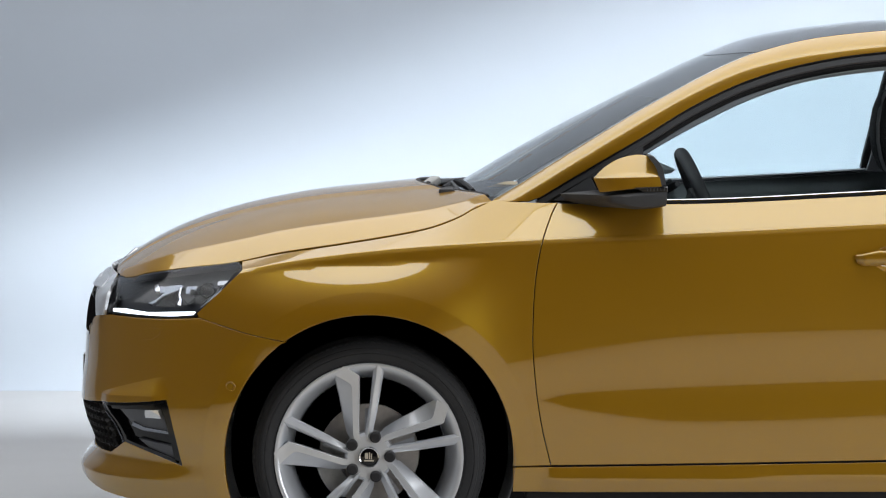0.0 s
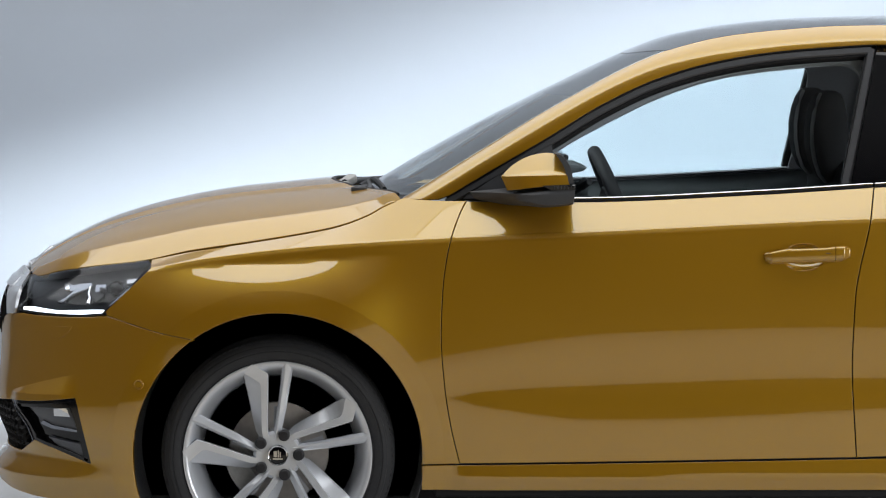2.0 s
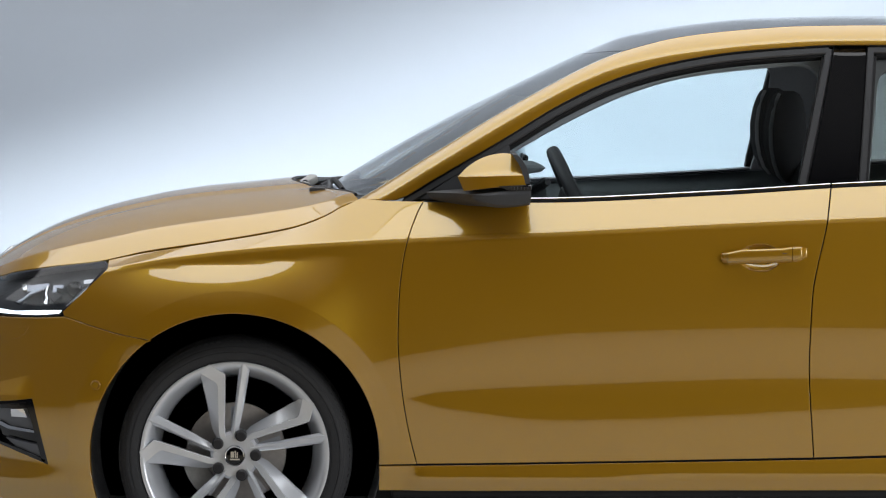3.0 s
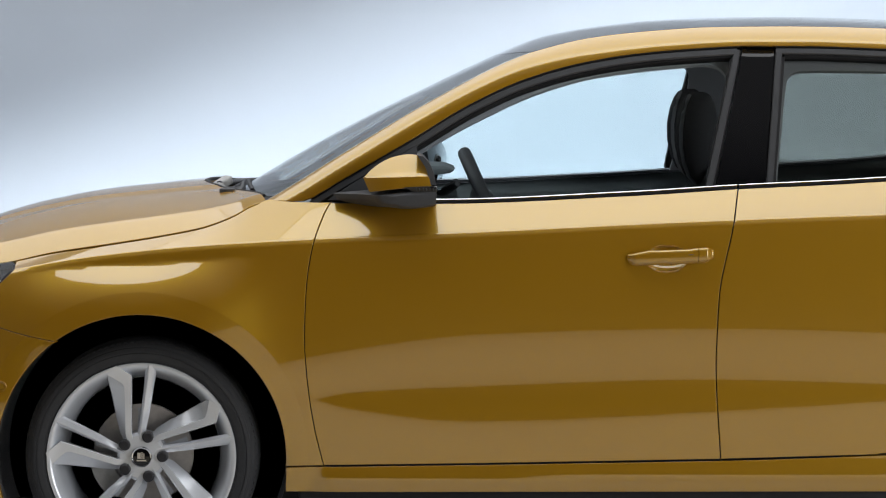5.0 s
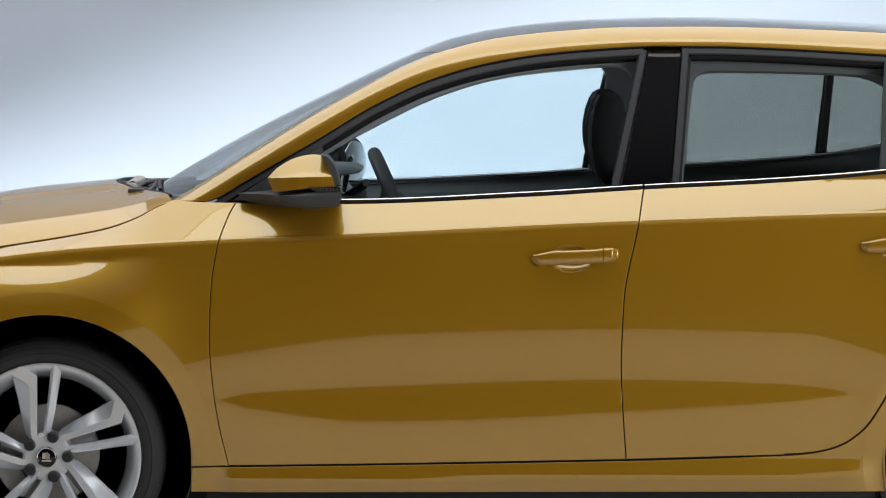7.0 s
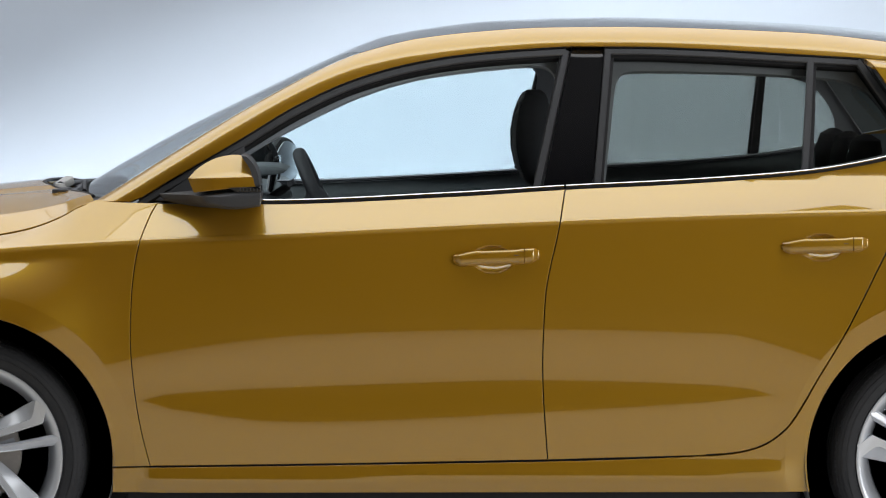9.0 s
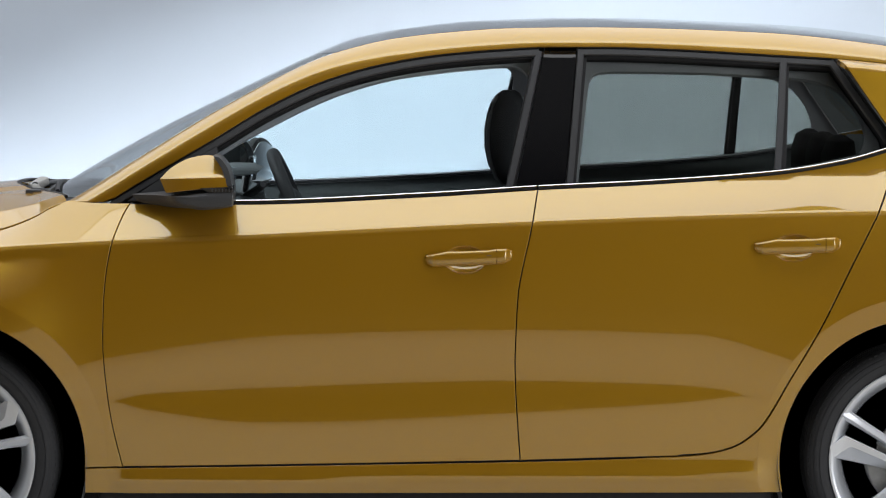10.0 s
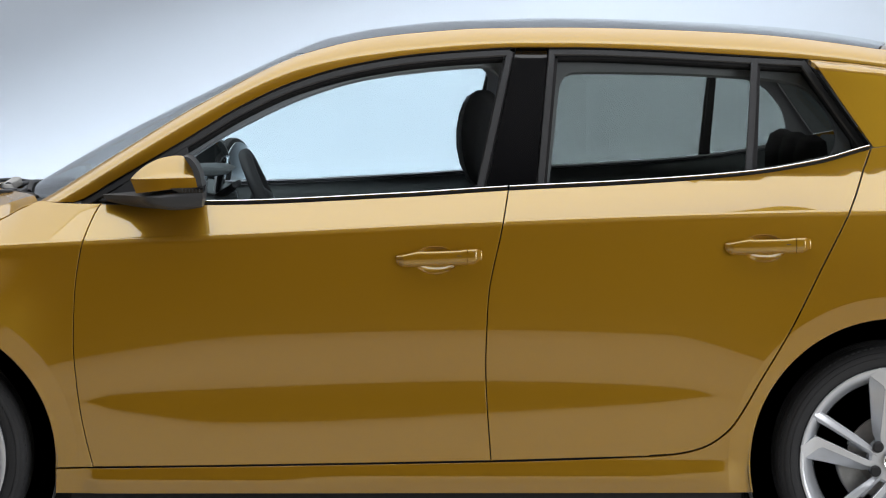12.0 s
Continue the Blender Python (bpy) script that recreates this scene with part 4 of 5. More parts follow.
def windows(flip):
    step = 0.03 if flip else 0.018
    fw, rw = front_window(), rear_window()
    hole = opening(fw, 0.026)
    sheet("window_frame", [fw, hole], glass_set(0.004), BLACK, car, "matt black front window frame", step, 0, 0.03, flip)
    pane = sheet("front_window_glass", [pane_of(fw)], glass_set(0.020), CLEAR, car, "clear front side window glass", 0.05, 0, 0.004, flip)
    pane.visible_shadow = False
    hole = opening(rw, 0.026)
    lean = 0.076 * (hole[:, 1] - 1.09)
    left = joined(hole[hole[:, 0] < 2.250 + lean])
    right = joined(hole[hole[:, 0] > 2.262 + lean])
    sheet("window_frame", [rw, left, right], glass_set(0.004), BLACK, car, "matt black rear window frame", step, 0, 0.03, flip)
    pane = sheet("rear_window_glass", [pane_of(rw)], glass_set(0.020), PRIVACY, car, "dark tinted rear side window glass", 0.05, 0, 0.004, flip)
    pane.visible_shadow = False
    # gloss black pillar cover between the doors
    post = np.array([(1.624, 1.424), (1.710, 1.424), (1.674, 1.046), (1.540, 1.036)])
    sheet("pillar_cover", [post], lambda x, z: np.stack([x, -(glass_width(x, z) + 0.001 - 0.45 * np.clip(z - 1.394, 0, 1)), z], 1), GLOSS_BLACK, car, "gloss black pillar cover between the doors", step, 0.001, 0.02, flip)

    def mould(name, line, wide, thick, mat, out=0.0, label=""):
        p, u, n = on_glass(line, out)
        mirrored(strip(name, p, u, n, wide, thick, mat, car, label), flip)

    x = np.linspace(0.452, 1.606, 70)
    mould("window_trim", np.stack([x, curve_at(DLO_TOP, x) - 0.017], 1), 0.019, 0.007, TRIM, 0, "satin dark grey window trim")
    mould("window_seal", np.stack([x, curve_at(DLO_TOP, x) - 0.003], 1), 0.008, 0.005, BLACK)
    mould("window_trim", np.linspace((1.607, 1.410), (1.524, 1.044), 16), 0.018, 0.007, TRIM, 0, "satin dark grey window trim")
    x = np.linspace(1.712, 2.402, 50)
    mould("window_trim", np.stack([x, curve_at(DLO_TOP, x) - 0.016], 1), 0.017, 0.007, TRIM, 0, "satin dark grey window trim")
    x = np.linspace(1.716, 2.412, 50)
    mould("window_seal", np.stack([x, curve_at(DLO_TOP, x) - 0.003], 1), 0.008, 0.005, BLACK)
    mould("window_trim", np.linspace((1.721, 1.412), (1.687, 1.052), 14), 0.018, 0.007, TRIM, 0, "satin dark grey window trim")
    edge = path(C_EDGE) + np.array([-0.016, -0.008])
    mould("window_trim", edge[:-1], 0.020, 0.007, TRIM, 0, "satin dark grey window trim")
    mould("window_seal", path(C_EDGE) + np.array([-0.003, -0.002]), 0.009, 0.006, BLACK)
    mould("window_divider", np.linspace((2.272, 1.392), (2.249, 1.090), 14), 0.020, 0.008, TRIM, 0, "satin dark grey window divider bar")

    # bright waist strip over a black rubber lip, one piece on each door
    for x0, x1 in ((0.70, 1.597), (1.603, 2.572)):
        x = np.linspace(x0, x1, 60)
        z = curve_at(WAIST, x)
        thick = 0.0065 + 0.003 * np.clip((x - 2.2) / 0.3, 0, 1)
        y = np.maximum(glass_width(x, z) + 0.006, curve_at(WAIST_Y, x) - 0.010)
        for name, dz, wide, mat, dy, label in (("waist_strip", 0.0066, 0.0025, CHROME, 0.008, "thin bright chrome waist strip"), ("waist_seal", 0.001, 0.008, BLACK, 0.002, "")):
            line = np.stack([x, -(y + dy), z + dz - (0.012 if flip else 0)], 1)
            up = np.tile([0, 0.57, 0.82], (len(x), 1))
            mirrored(strip(name, line, up, np.tile([0, -0.82, 0.57], (len(x), 1)), wide * 1.2, 0.006, mat, car, label), flip)


both(windows)
for x, z in ((2.224, 1.105), (2.296, 1.114), (1.494, 1.064)):
    p = glass_set(0.015)(np.array([x]), np.array([z]))[0]
    for dz, wide in ((0.0, 0.013), (-0.005, 0.018), (0.009, 0.005)):
        part("glass_mark", block(x - wide / 2, x + wide / 2, -p[1] - 0.0012, -p[1], z + dz - 0.0011, z + dz + 0.0011, 0.0004, 1), ALLOY, car)


def door_mirror(flip):
    def put(name, bm, mat, parent, label="", sharp=40):
        return mirrored(part(name, bm, mat, parent, label, True, sharp), flip)

    sail = path([(0.497, 1.004, 1), (0.60, 1.072), (0.735, 1.152, 1), (0.738, 1.10), (0.735, 1.008, 1)], closed=True)
    sheet("mirror_base", [sail], glass_set(-0.006), GREY_PLASTIC, car, "grained dark grey mirror base plate", 0.03, 0, 0.02, flip)
    root = new("door_mirror")
    root.parent = car

    def rings(loop, centre, rows):
        loop, c = np.asarray(loop), np.asarray(centre)
        return [[(c[0] + (p[0] - c[0]) * s, y, c[1] + (p[1] - c[1]) * s) for p in loop] for s, y in rows]

    cap = path([(0.594, 1.070, 1), (0.622, 1.098), (0.664, 1.122), (0.710, 1.132), (0.742, 1.130, 1), (0.764, 1.100), (0.774, 1.050, 1), (0.700, 1.045), (0.610, 1.034, 1)], 0.006, True)

    def shell(x, z):
        s = z - (1.070 + 0.03 * (x - 0.60))
        out = 0.986 - np.where(s > 0, 0.75 * s + 7.0 * s * s, -0.03 * -s) - 3.9 * np.clip(0.69 - x, 0, 1) ** 2 - 1.2 * np.clip(x - 0.71, 0, 1) ** 2
        return np.stack([x, -out, z], 1)

    ridge = np.linspace((0.60, 1.070), (0.77, 1.0751), 40)
    sheet("mirror_cap", [cap], shell, PAINT, root, "gold painted mirror cap", 0.006, 0, 0.05, flip, lines=[ridge + [0, 0.0012], ridge - [0, 0.0012]])
    put("mirror_shell", slab(inset(cap, 0.010), -0.82, -0.905, 0.01), GREY_PLASTIC, root)
    band = path([(0.736, 1.133, 1), (0.752, 1.130), (0.776, 1.098), (0.787, 1.052, 1), (0.772, 1.051, 1), (0.760, 1.096), (0.741, 1.126, 1)], 0.008, True)
    put("mirror_rim", loft(rings(band, (0.752, 1.08), [(1, -0.80), (1, -0.94), (0.99, -0.97), (0.96, -0.982)])), GREY_PLASTIC, root)
    lower = path([(0.512, 1.024, 1), (0.60, 1.032), (0.700, 1.041), (0.787, 1.046, 1), (0.788, 1.020), (0.783, 0.996, 1), (0.72, 0.990), (0.64, 0.988), (0.575, 0.996), (0.525, 1.008)], 0.008, True)
    # the underside hugs the door and runs out towards the glass
    hull = []
    for keep, tall, y in ((1.0, 0.98, -0.79), (1.0, 1.0, -0.838), (0.90, 1.0, -0.853), (0.77, 1.0, -0.875), (0.67, 1.0, -0.91), (0.61, 0.99, -0.95), (0.57, 0.94, -0.975), (0.52, 0.75, -0.987), (0.42, 0.3, -0.992), (0.38, 0.05, -0.992)):
        hull.append([(0.787 - (0.787 - p[0]) * keep, y, 1.022 + (p[1] - 1.022) * tall) for p in lower])
    put("mirror_housing", loft(hull), GREY_PLASTIC, root, "grained dark grey lower mirror housing")
    lamp = np.array([(0.700, 1.047), (0.7885, 1.051), (0.789, 1.036), (0.724, 1.035)])
    put("indicator", slab(lamp, -0.90, -0.9905, 0.0015), GLOSS_BLACK, root, "smoked indicator lens")
    for k in range(6):
        put("indicator_rib", block(0.733 + 0.009 * k, 0.735 + 0.009 * k, -0.9915, -0.98, 1.038, 1.046, 0.0008, 1), GREY_PLASTIC, root)
    face = path([(0.0, 1.045), (0.06, 1.115), (0.12, 1.120), (0.175, 1.09), (0.18, 1.03), (0.15, 1.005), (0.03, 1.005)], 0.012, True)
    pane = slab(face, 0.0, 0.004, 0.001, "yz")
    # the far glass is turned further in, towards the driver
    shell_back = slab(inset(face, -0.012), -0.030, -0.003, 0.006, "yz")
    swing = Matrix.Translation((0.765 if flip else 0.712, -0.805, 0)) @ Matrix.Rotation(radians(24 if flip else 17), 4, "Z") @ Matrix.Diagonal((1, -1, 1, 1))
    for bm in (pane, shell_back):
        bmesh.ops.transform(bm, matrix=swing, verts=bm.verts)
    if flip:
        put("mirror_frame", shell_back, BLACK, root)
    put("mirror_glass", pane, MIRROR, root, "silvered mirror glass")
    return root


both(door_mirror)


def door_handle(x0, z0, rise, flip):
    root = new("door_handle")
    root.parent = car

    def bar(name, t0, t1, mat):
        rings = []
        for t in np.linspace(t0, t1, 34):
            # the upper edge rises slowly from a pointed front end and dips over the hollow; the lower edge runs nearly straight
            upper = 0.0205 * (0.50 + 0.50 * np.clip((t - 0.01) / 0.27, 0, 1)) * (0.72 + 0.28 * ease((1.0 - t) / 0.07)) - 0.0022 * ease((t - 0.24) / 0.08) * ease((0.80 - t) / 0.08)
            lower = 0.0212 * (0.62 + 0.38 * ease(t / 0.07)) * (0.55 + 0.45 * ease((1.0 - t) / 0.12))
            x = x0 + 0.226 * t
            zc = z0 + rise * t
            end = (0.45 + 0.55 * ease(t / 0.08)) * (0.45 + 0.55 * ease((1.0 - t) / 0.08))
            out = 0.889 + 0.010 + 0.024 * end + 0.003 * math.sin(math.pi * t)
            deep = 0.020 * (0.3 + 0.7 * end)
            profile = ((1.0, 0.82), (0.66, 0.97), (0.40, 1.0), (0.20, 0.94), (0.06, 0.74), (0.0, 0.50), (0.0, 0.05), (0.0, -0.45), (0.05, -0.55), (0.18, -0.72), (0.45, -0.96), (0.70, -0.99), (1.0, -0.82))
            rings.append([(x, -(out - deep * d), zc + (upper if u > 0 else lower) * u) for d, u in profile])
        mirrored(part(name, loft(rings), mat, root, "", True, 60), flip)

    bar("grip", 0.0, 0.818, PAINT)
    bar("lock_cover", 0.828, 1.0, PAINT)
    for t in (0.04, 0.95):
        x = x0 + 0.226 * t
        mirrored(part("handle_foot", block(x - 0.012, x + 0.012, -0.905, -0.86, z0 + rise * t - 0.008, z0 + rise * t + 0.009, 0.004), PAINT, root), flip)
    mirrored(part("badge_mark", block(x0 + 0.159, x0 + 0.172, -0.9265, -0.92, z0 + rise * 0.74 + 0.0028, z0 + rise * 0.74 + 0.0044, 0.0005, 1), TRIM, root), flip)


for flip in (False, True):
    door_handle(1.302, 0.857, 0.009, flip)
    door_handle(2.180, 0.893, 0.006, flip)


# ---- the front ----
def lamp_set(back):
    """The headlamp's lens: from the bumper's edge up to the bonnet's edge."""
    def fn(x, z):
        low = np.full_like(np.asarray(x, float), 0.685)
        y0 = half_width(x, low) * front_round(x, low)
        y1 = curve_at(BONNET_Y, x) + 0.002
        t = np.clip((z - 0.685) / np.maximum(curve_at(BONNET_EDGE, x) - 0.685, 0.02), -0.1, 1.2)
        y = y0 + (np.minimum(y1, y0) - y0) * np.sign(t) * np.abs(t) ** 2.0
        return np.stack([x + 0.35 * back, -(y - back), z], 1)
    return fn


def nose_set(back):
    def fn(a, z):
        p, h = nose_skin(a, z), 0.004
        n = np.cross(nose_skin(np.minimum(a + h, 1), z) - nose_skin(np.minimum(a, 1 - h) - h, z), nose_skin(a, z + h) - nose_skin(a, z - h))
        n /= np.linalg.norm(n, axis=1)[:, None] + 1e-12
        s = np.sign(np.where(np.abs(n[:, 1]) > 0.05, -n[:, 1], -n[:, 0]))
        return p - n * (s * back)[:, None]
    return fn


def headlamp(flip):
    root = new("headlamp")
    root.parent = car
    loop = path([(-0.711, 0.770, 1), (-0.60, 0.796), (-0.481, 0.818), (-0.360, 0.8355, 1), (-0.3475, 0.823), (-0.350, 0.807), (-0.377, 0.774), (-0.458, 0.706), (-0.474, 0.690, 1), (-0.54, 0.684), (-0.62, 0.684), (-0.722, 0.687, 1)], closed=True)
    lens = sheet("lens", [loop], lamp_set(0.003), LENS, root, "clear headlamp lens", 0.02, 0.002, 0.003, flip)
    lens.visible_shadow = False
    sheet("lamp_housing", [loop], lamp_set(0.055), LAMP_DARK, root, "dark grey headlamp housing", 0.03, 0.001, 0.002, flip)
    rim = sheet("lamp_rim", [loop, inset(loop, 0.004)], lamp_set(0.006), BLACK, root, "", 0.02, 0.0, 0.02, flip)

    def fin(name, pts, back, mat, label=""):
        sheet(name, [np.array(pts)], lamp_set(back), mat, root, label, 0.02, 0, 0.012, flip)

    # daytime light along the foot, a thin guide up the outer corner
    fin("daytime_light", [(-0.706, 0.699), (-0.671, 0.702), (-0.605, 0.696), (-0.543, 0.7), (-0.476, 0.703), (-0.474, 0.697), (-0.484, 0.6905), (-0.543, 0.688), (-0.605, 0.685), (-0.671, 0.69), (-0.707, 0.689)], 0.012, DRL, "lit white daytime running light")
    line = path([(-0.452, 0.711), (-0.421, 0.737), (-0.365, 0.786)])
    for back, mat in ((0.010, ALLOY), (0.024, CHROME)):
        p = lamp_set(back)(line[:, 0] - back * 0.4, line[:, 1] + back * 0.3)
        mirrored(part("light_guide", tube(p, 0.0026, 6), mat, root), flip)
    fin("reflector_arm", [(-0.611, 0.718), (-0.597, 0.719), (-0.569, 0.74), (-0.533, 0.754), (-0.515, 0.765), (-0.518, 0.77), (-0.549, 0.766), (-0.569, 0.762), (-0.58, 0.765), (-0.577, 0.747), (-0.564, 0.749), (-0.589, 0.729)], 0.026, DARK_CHROME, "bright reflector edge")
    fin("reflector_arm", [(-0.527, 0.72), (-0.518, 0.718), (-0.517, 0.733), (-0.522, 0.745), (-0.517, 0.763), (-0.521, 0.762), (-0.525, 0.745), (-0.521, 0.733)], 0.024, CHROME, "bright reflector edge")
    fin("reflector_step", [(-0.508, 0.765), (-0.48, 0.767), (-0.482, 0.759), (-0.498, 0.749), (-0.51, 0.747)], 0.036, DARK_CHROME, "dark chrome reflector step")
    fin("reflector_step", [(-0.421, 0.781), (-0.365, 0.787), (-0.38, 0.777), (-0.421, 0.772)], 0.030, ALLOY, "bright reflector step")
    fin("reflector_facet", [(-0.524, 0.757), (-0.492, 0.760), (-0.488, 0.738), (-0.505, 0.722), (-0.520, 0.735)], 0.040, LAMP_DARK, "dark faceted reflector")
    fin("reflector_facet", [(-0.432, 0.770), (-0.400, 0.775), (-0.412, 0.752), (-0.436, 0.735), (-0.440, 0.752)], 0.040, LAMP_DARK, "dark faceted reflector")
    fin("reflector_facet", [(-0.596, 0.764), (-0.584, 0.768), (-0.578, 0.752), (-0.590, 0.750)], 0.024, CHROME, "bright square reflector")
    for cx, cz, r in ((-0.454, 0.751, 0.024), (-0.495, 0.745, 0.013)):
        p = lamp_set(0.048)(np.array([cx]), np.array([cz]))[0]
        turn = Matrix.Translation(p) @ Matrix.Rotation(radians(-38), 4, "Z")
        ball = lathe([(0.0, -r * 0.75), (r * 0.4, -r * 0.68), (r * 0.75, -r * 0.42), (r * 0.95, -r * 0.1), (r, 0.006)], 28)
        bmesh.ops.transform(ball, matrix=turn, verts=ball.verts)
        mirrored(part("projector", ball, GLOSS_BLACK, root, "round dark glass projector"), flip)
        ring = lathe([(r * 1.02, 0.006), (r * 1.02, -0.004), (r * 1.10, -0.004), (r * 1.10, 0.006)], 32, close=True)
        bmesh.ops.transform(ring, matrix=turn, verts=ring.verts)
        mirrored(part("projector_ring", ring, DARK_CHROME, root), flip)


both(headlamp)


def front_details():
    def nose(name, xz, back, mat, label="", depth=0.01, step=0.02, parent=None):
        xz = np.asarray(xz, float)
        made = []
        for flip in (False, True):
            made.append(sheet(name, [nose_at(xz[:, 0], xz[:, 1])], nose_set(back), mat, parent or car, label, step, 0, depth, flip))
        return made

    def nose_az(name, az, back, mat, label="", depth=0.01, step=0.03):
        for flip in (False, True):
            sheet(name, [np.asarray(az, float)], nose_set(back), mat, car, label, step, 0, depth, flip)

    # radiator grille: bright surround, dark vertical bars
    surround = path([(-0.757, 0.772, 1), (-0.735, 0.783), (-0.706, 0.772, 1), (-0.716, 0.735), (-0.727, 0.680, 1), (-0.750, 0.674, 1), (-0.755, 0.72)], closed=True)
    nose("grille_surround", surround, -0.006, ALLOY, "bright silver grille surround")
    nose_az("grille_surround_top", [(0.70, 0.760), (1.0, 0.752), (1.0, 0.735), (0.70, 0.742)], -0.008, ALLOY, "bright silver grille surround")
    nose_az("grille_back", [(0.60, 0.755), (1.0, 0.750), (1.0, 0.590), (0.80, 0.610), (0.72, 0.64), (0.685, 0.672)], 0.030, BLACK, "black radiator grille back")
    for k in range(11):
        a = 0.70 + 0.029 * k
        z0 = 0.668 - 0.9 * (a - 0.70) if a < 0.76 else 0.622
        for flip in (False, True):
            z = np.linspace(z0, 0.742, 10)
            p = nose_set(0.004)(np.full(10, a), z)
            mirrored(part("grille_bar", tube(p, 0.006, 6), GLOSS_BLACK, car, "gloss black grille bar"), flip)
    # lower honeycomb
    nose_az("grille_back", [(0.52, 0.44), (1.0, 0.44), (1.0, 0.29), (0.54, 0.29)], 0.055, BLACK, "black lower grille back")
    for flip in (False, True):
        bm = bmesh.new()
        for row in range(6):
            for col in range(14):
                a, z = 0.566 + 0.033 * col + 0.0165 * (row % 2), 0.312 + 0.023 * row
                if a > 1.0 or z > 0.43 or a < 0.535 + 0.75 * (z - 0.342):
                    continue
                ring = []
                for r, back in ((1.0, 0.012), (0.72, 0.004), (0.70, 0.030)):
                    ang = np.radians(np.arange(6) * 60 + 30)
                    q = nose_set(back)(np.minimum(a + 0.019 * r * np.cos(ang), 1.0), z + 0.0155 * r * np.sin(ang))
                    ring.append([bm.verts.new(Vector(v)) for v in q])
                for p, q in zip(ring, ring[1:]):
                    for k in range(6):
                        try:
                            bm.faces.new((p[k], p[(k + 1) % 6], q[(k + 1) % 6], q[k]))
                        except ValueError:
                            pass
        mirrored(part("honeycomb_grille", bm, BLACK, car, "black honeycomb lower grille", False), flip)
    # fog lamp pocket
    fog = FOG
    nose("fog_lamp_back", fog, 0.018, GLOSS_BLACK)
    for flip in (False, True):
        az = nose_at(fog[:, 0], fog[:, 1])
        az = dense(az, 0.03)
        if area(az) < 0:
            az = az[::-1]
        sheet("fog_lamp_frame", [az, az - outward(az) * np.array([0.020, 0.008])], nose_set(0.001), GLOSS_BLACK, car, "gloss black fog lamp frame", 0.02, 0, 0.018, flip)
    nose("fog_lamp_bezel", [(-0.735, 0.446), (-0.56, 0.458), (-0.557, 0.440), (-0.73, 0.428)], 0.008, GLOSS_BLACK)
    nose("fog_lamp", [(-0.672, 0.432), (-0.560, 0.438), (-0.543, 0.372), (-0.62, 0.375), (-0.645, 0.385)], 0.012, LAMP_GREY, "black fog lamp with bright reflector")
    nose("fog_reflector", [(-0.602, 0.434), (-0.566, 0.437), (-0.560, 0.412), (-0.604, 0.411)], 0.008, CHROME)
    nose("fog_lamp_edge", [(-0.648, 0.388), (-0.62, 0.379), (-0.542, 0.372), (-0.544, 0.378), (-0.615, 0.386), (-0.640, 0.396)], 0.006, DARK_CHROME)
    nose("fog_vane", [(-0.628, 0.352), (-0.535, 0.338), (-0.520, 0.300), (-0.57, 0.318), (-0.60, 0.330)], 0.008, LAMP_GREY, "dark grey fog lamp vane")
    for flip in (False, True):
        line = np.linspace((-0.7235, 0.446), (-0.6675, 0.341), 24) + np.stack([0.004 * np.sin(np.linspace(0, np.pi, 24)), np.zeros(24)], 1)
        az = nose_at(line[:, 0], line[:, 1])
        mirrored(part("fog_lamp_trim", tube(nose_set(-0.001)(az[:, 0], az[:, 1]), 0.0018, 6), DARK_CHROME, car, "thin silver line beside the lower grille"), flip)
    # number plate: plain, on its black holder
    part("plate_holder", block(-0.812, -0.785, -0.27, 0.27, 0.433, 0.545, 0.006), BLACK, car, "black number plate holder")
    part("number_plate", block(-0.8155, -0.8115, -0.26, 0.26, 0.436, 0.542, 0.0018), ALLOY, car, "plain pale number plate")
    # badge on the bonnet's lip
    badge = lathe([(0.0, -0.004), (0.03, -0.004), (0.037, -0.001), (0.040, 0.004)], 40, "z")
    bmesh.ops.transform(badge, matrix=Matrix.Translation((-0.705, 0, 0.808)) @ Matrix.Rotation(radians(-42), 4, "Y") @ Matrix.Rotation(math.pi, 4, "X"), verts=badge.verts)
    part("bonnet_badge", badge, CHROME, car, "round chrome badge")
    # parking sensor and washer cover
    for flip in (False, True):
        c = nose_at(np.array([-0.371]), np.array([0.508]))[0]
        p = nose_skin(np.array([c[0]]), np.array([c[1]]))[0]
        disc = lathe([(0.0, -0.003), (0.0085, -0.003), (0.0092, -0.001), (0.0096, 0.002)], 24)
        ring = lathe([(0.0100, 0.002), (0.0103, -0.002), (0.0128, -0.003), (0.0140, 0.002)], 28)
        for bm, mat, name in ((disc, PAINT, "parking_sensor"), (ring, PAINT, "sensor_ring")):
            bmesh.ops.transform(bm, matrix=Matrix.Translation(p) @ Matrix.Rotation(radians(-12), 4, "Z"), verts=bm.verts)
            mirrored(part(name, bm, mat, car), flip)
        cover = path([(-0.600, 0.654, 1), (-0.556, 0.657, 1), (-0.566, 0.640), (-0.585, 0.626), (-0.62, 0.624, 1)], closed=True)
        az = dense(nose_at(cover[:, 0], cover[:, 1]), 0.02)
        sheet("washer_cover", [az], nose_set(-0.0012), PAINT, car, "", 0.02, 0, 0.003, flip, 0.001)


front_details()


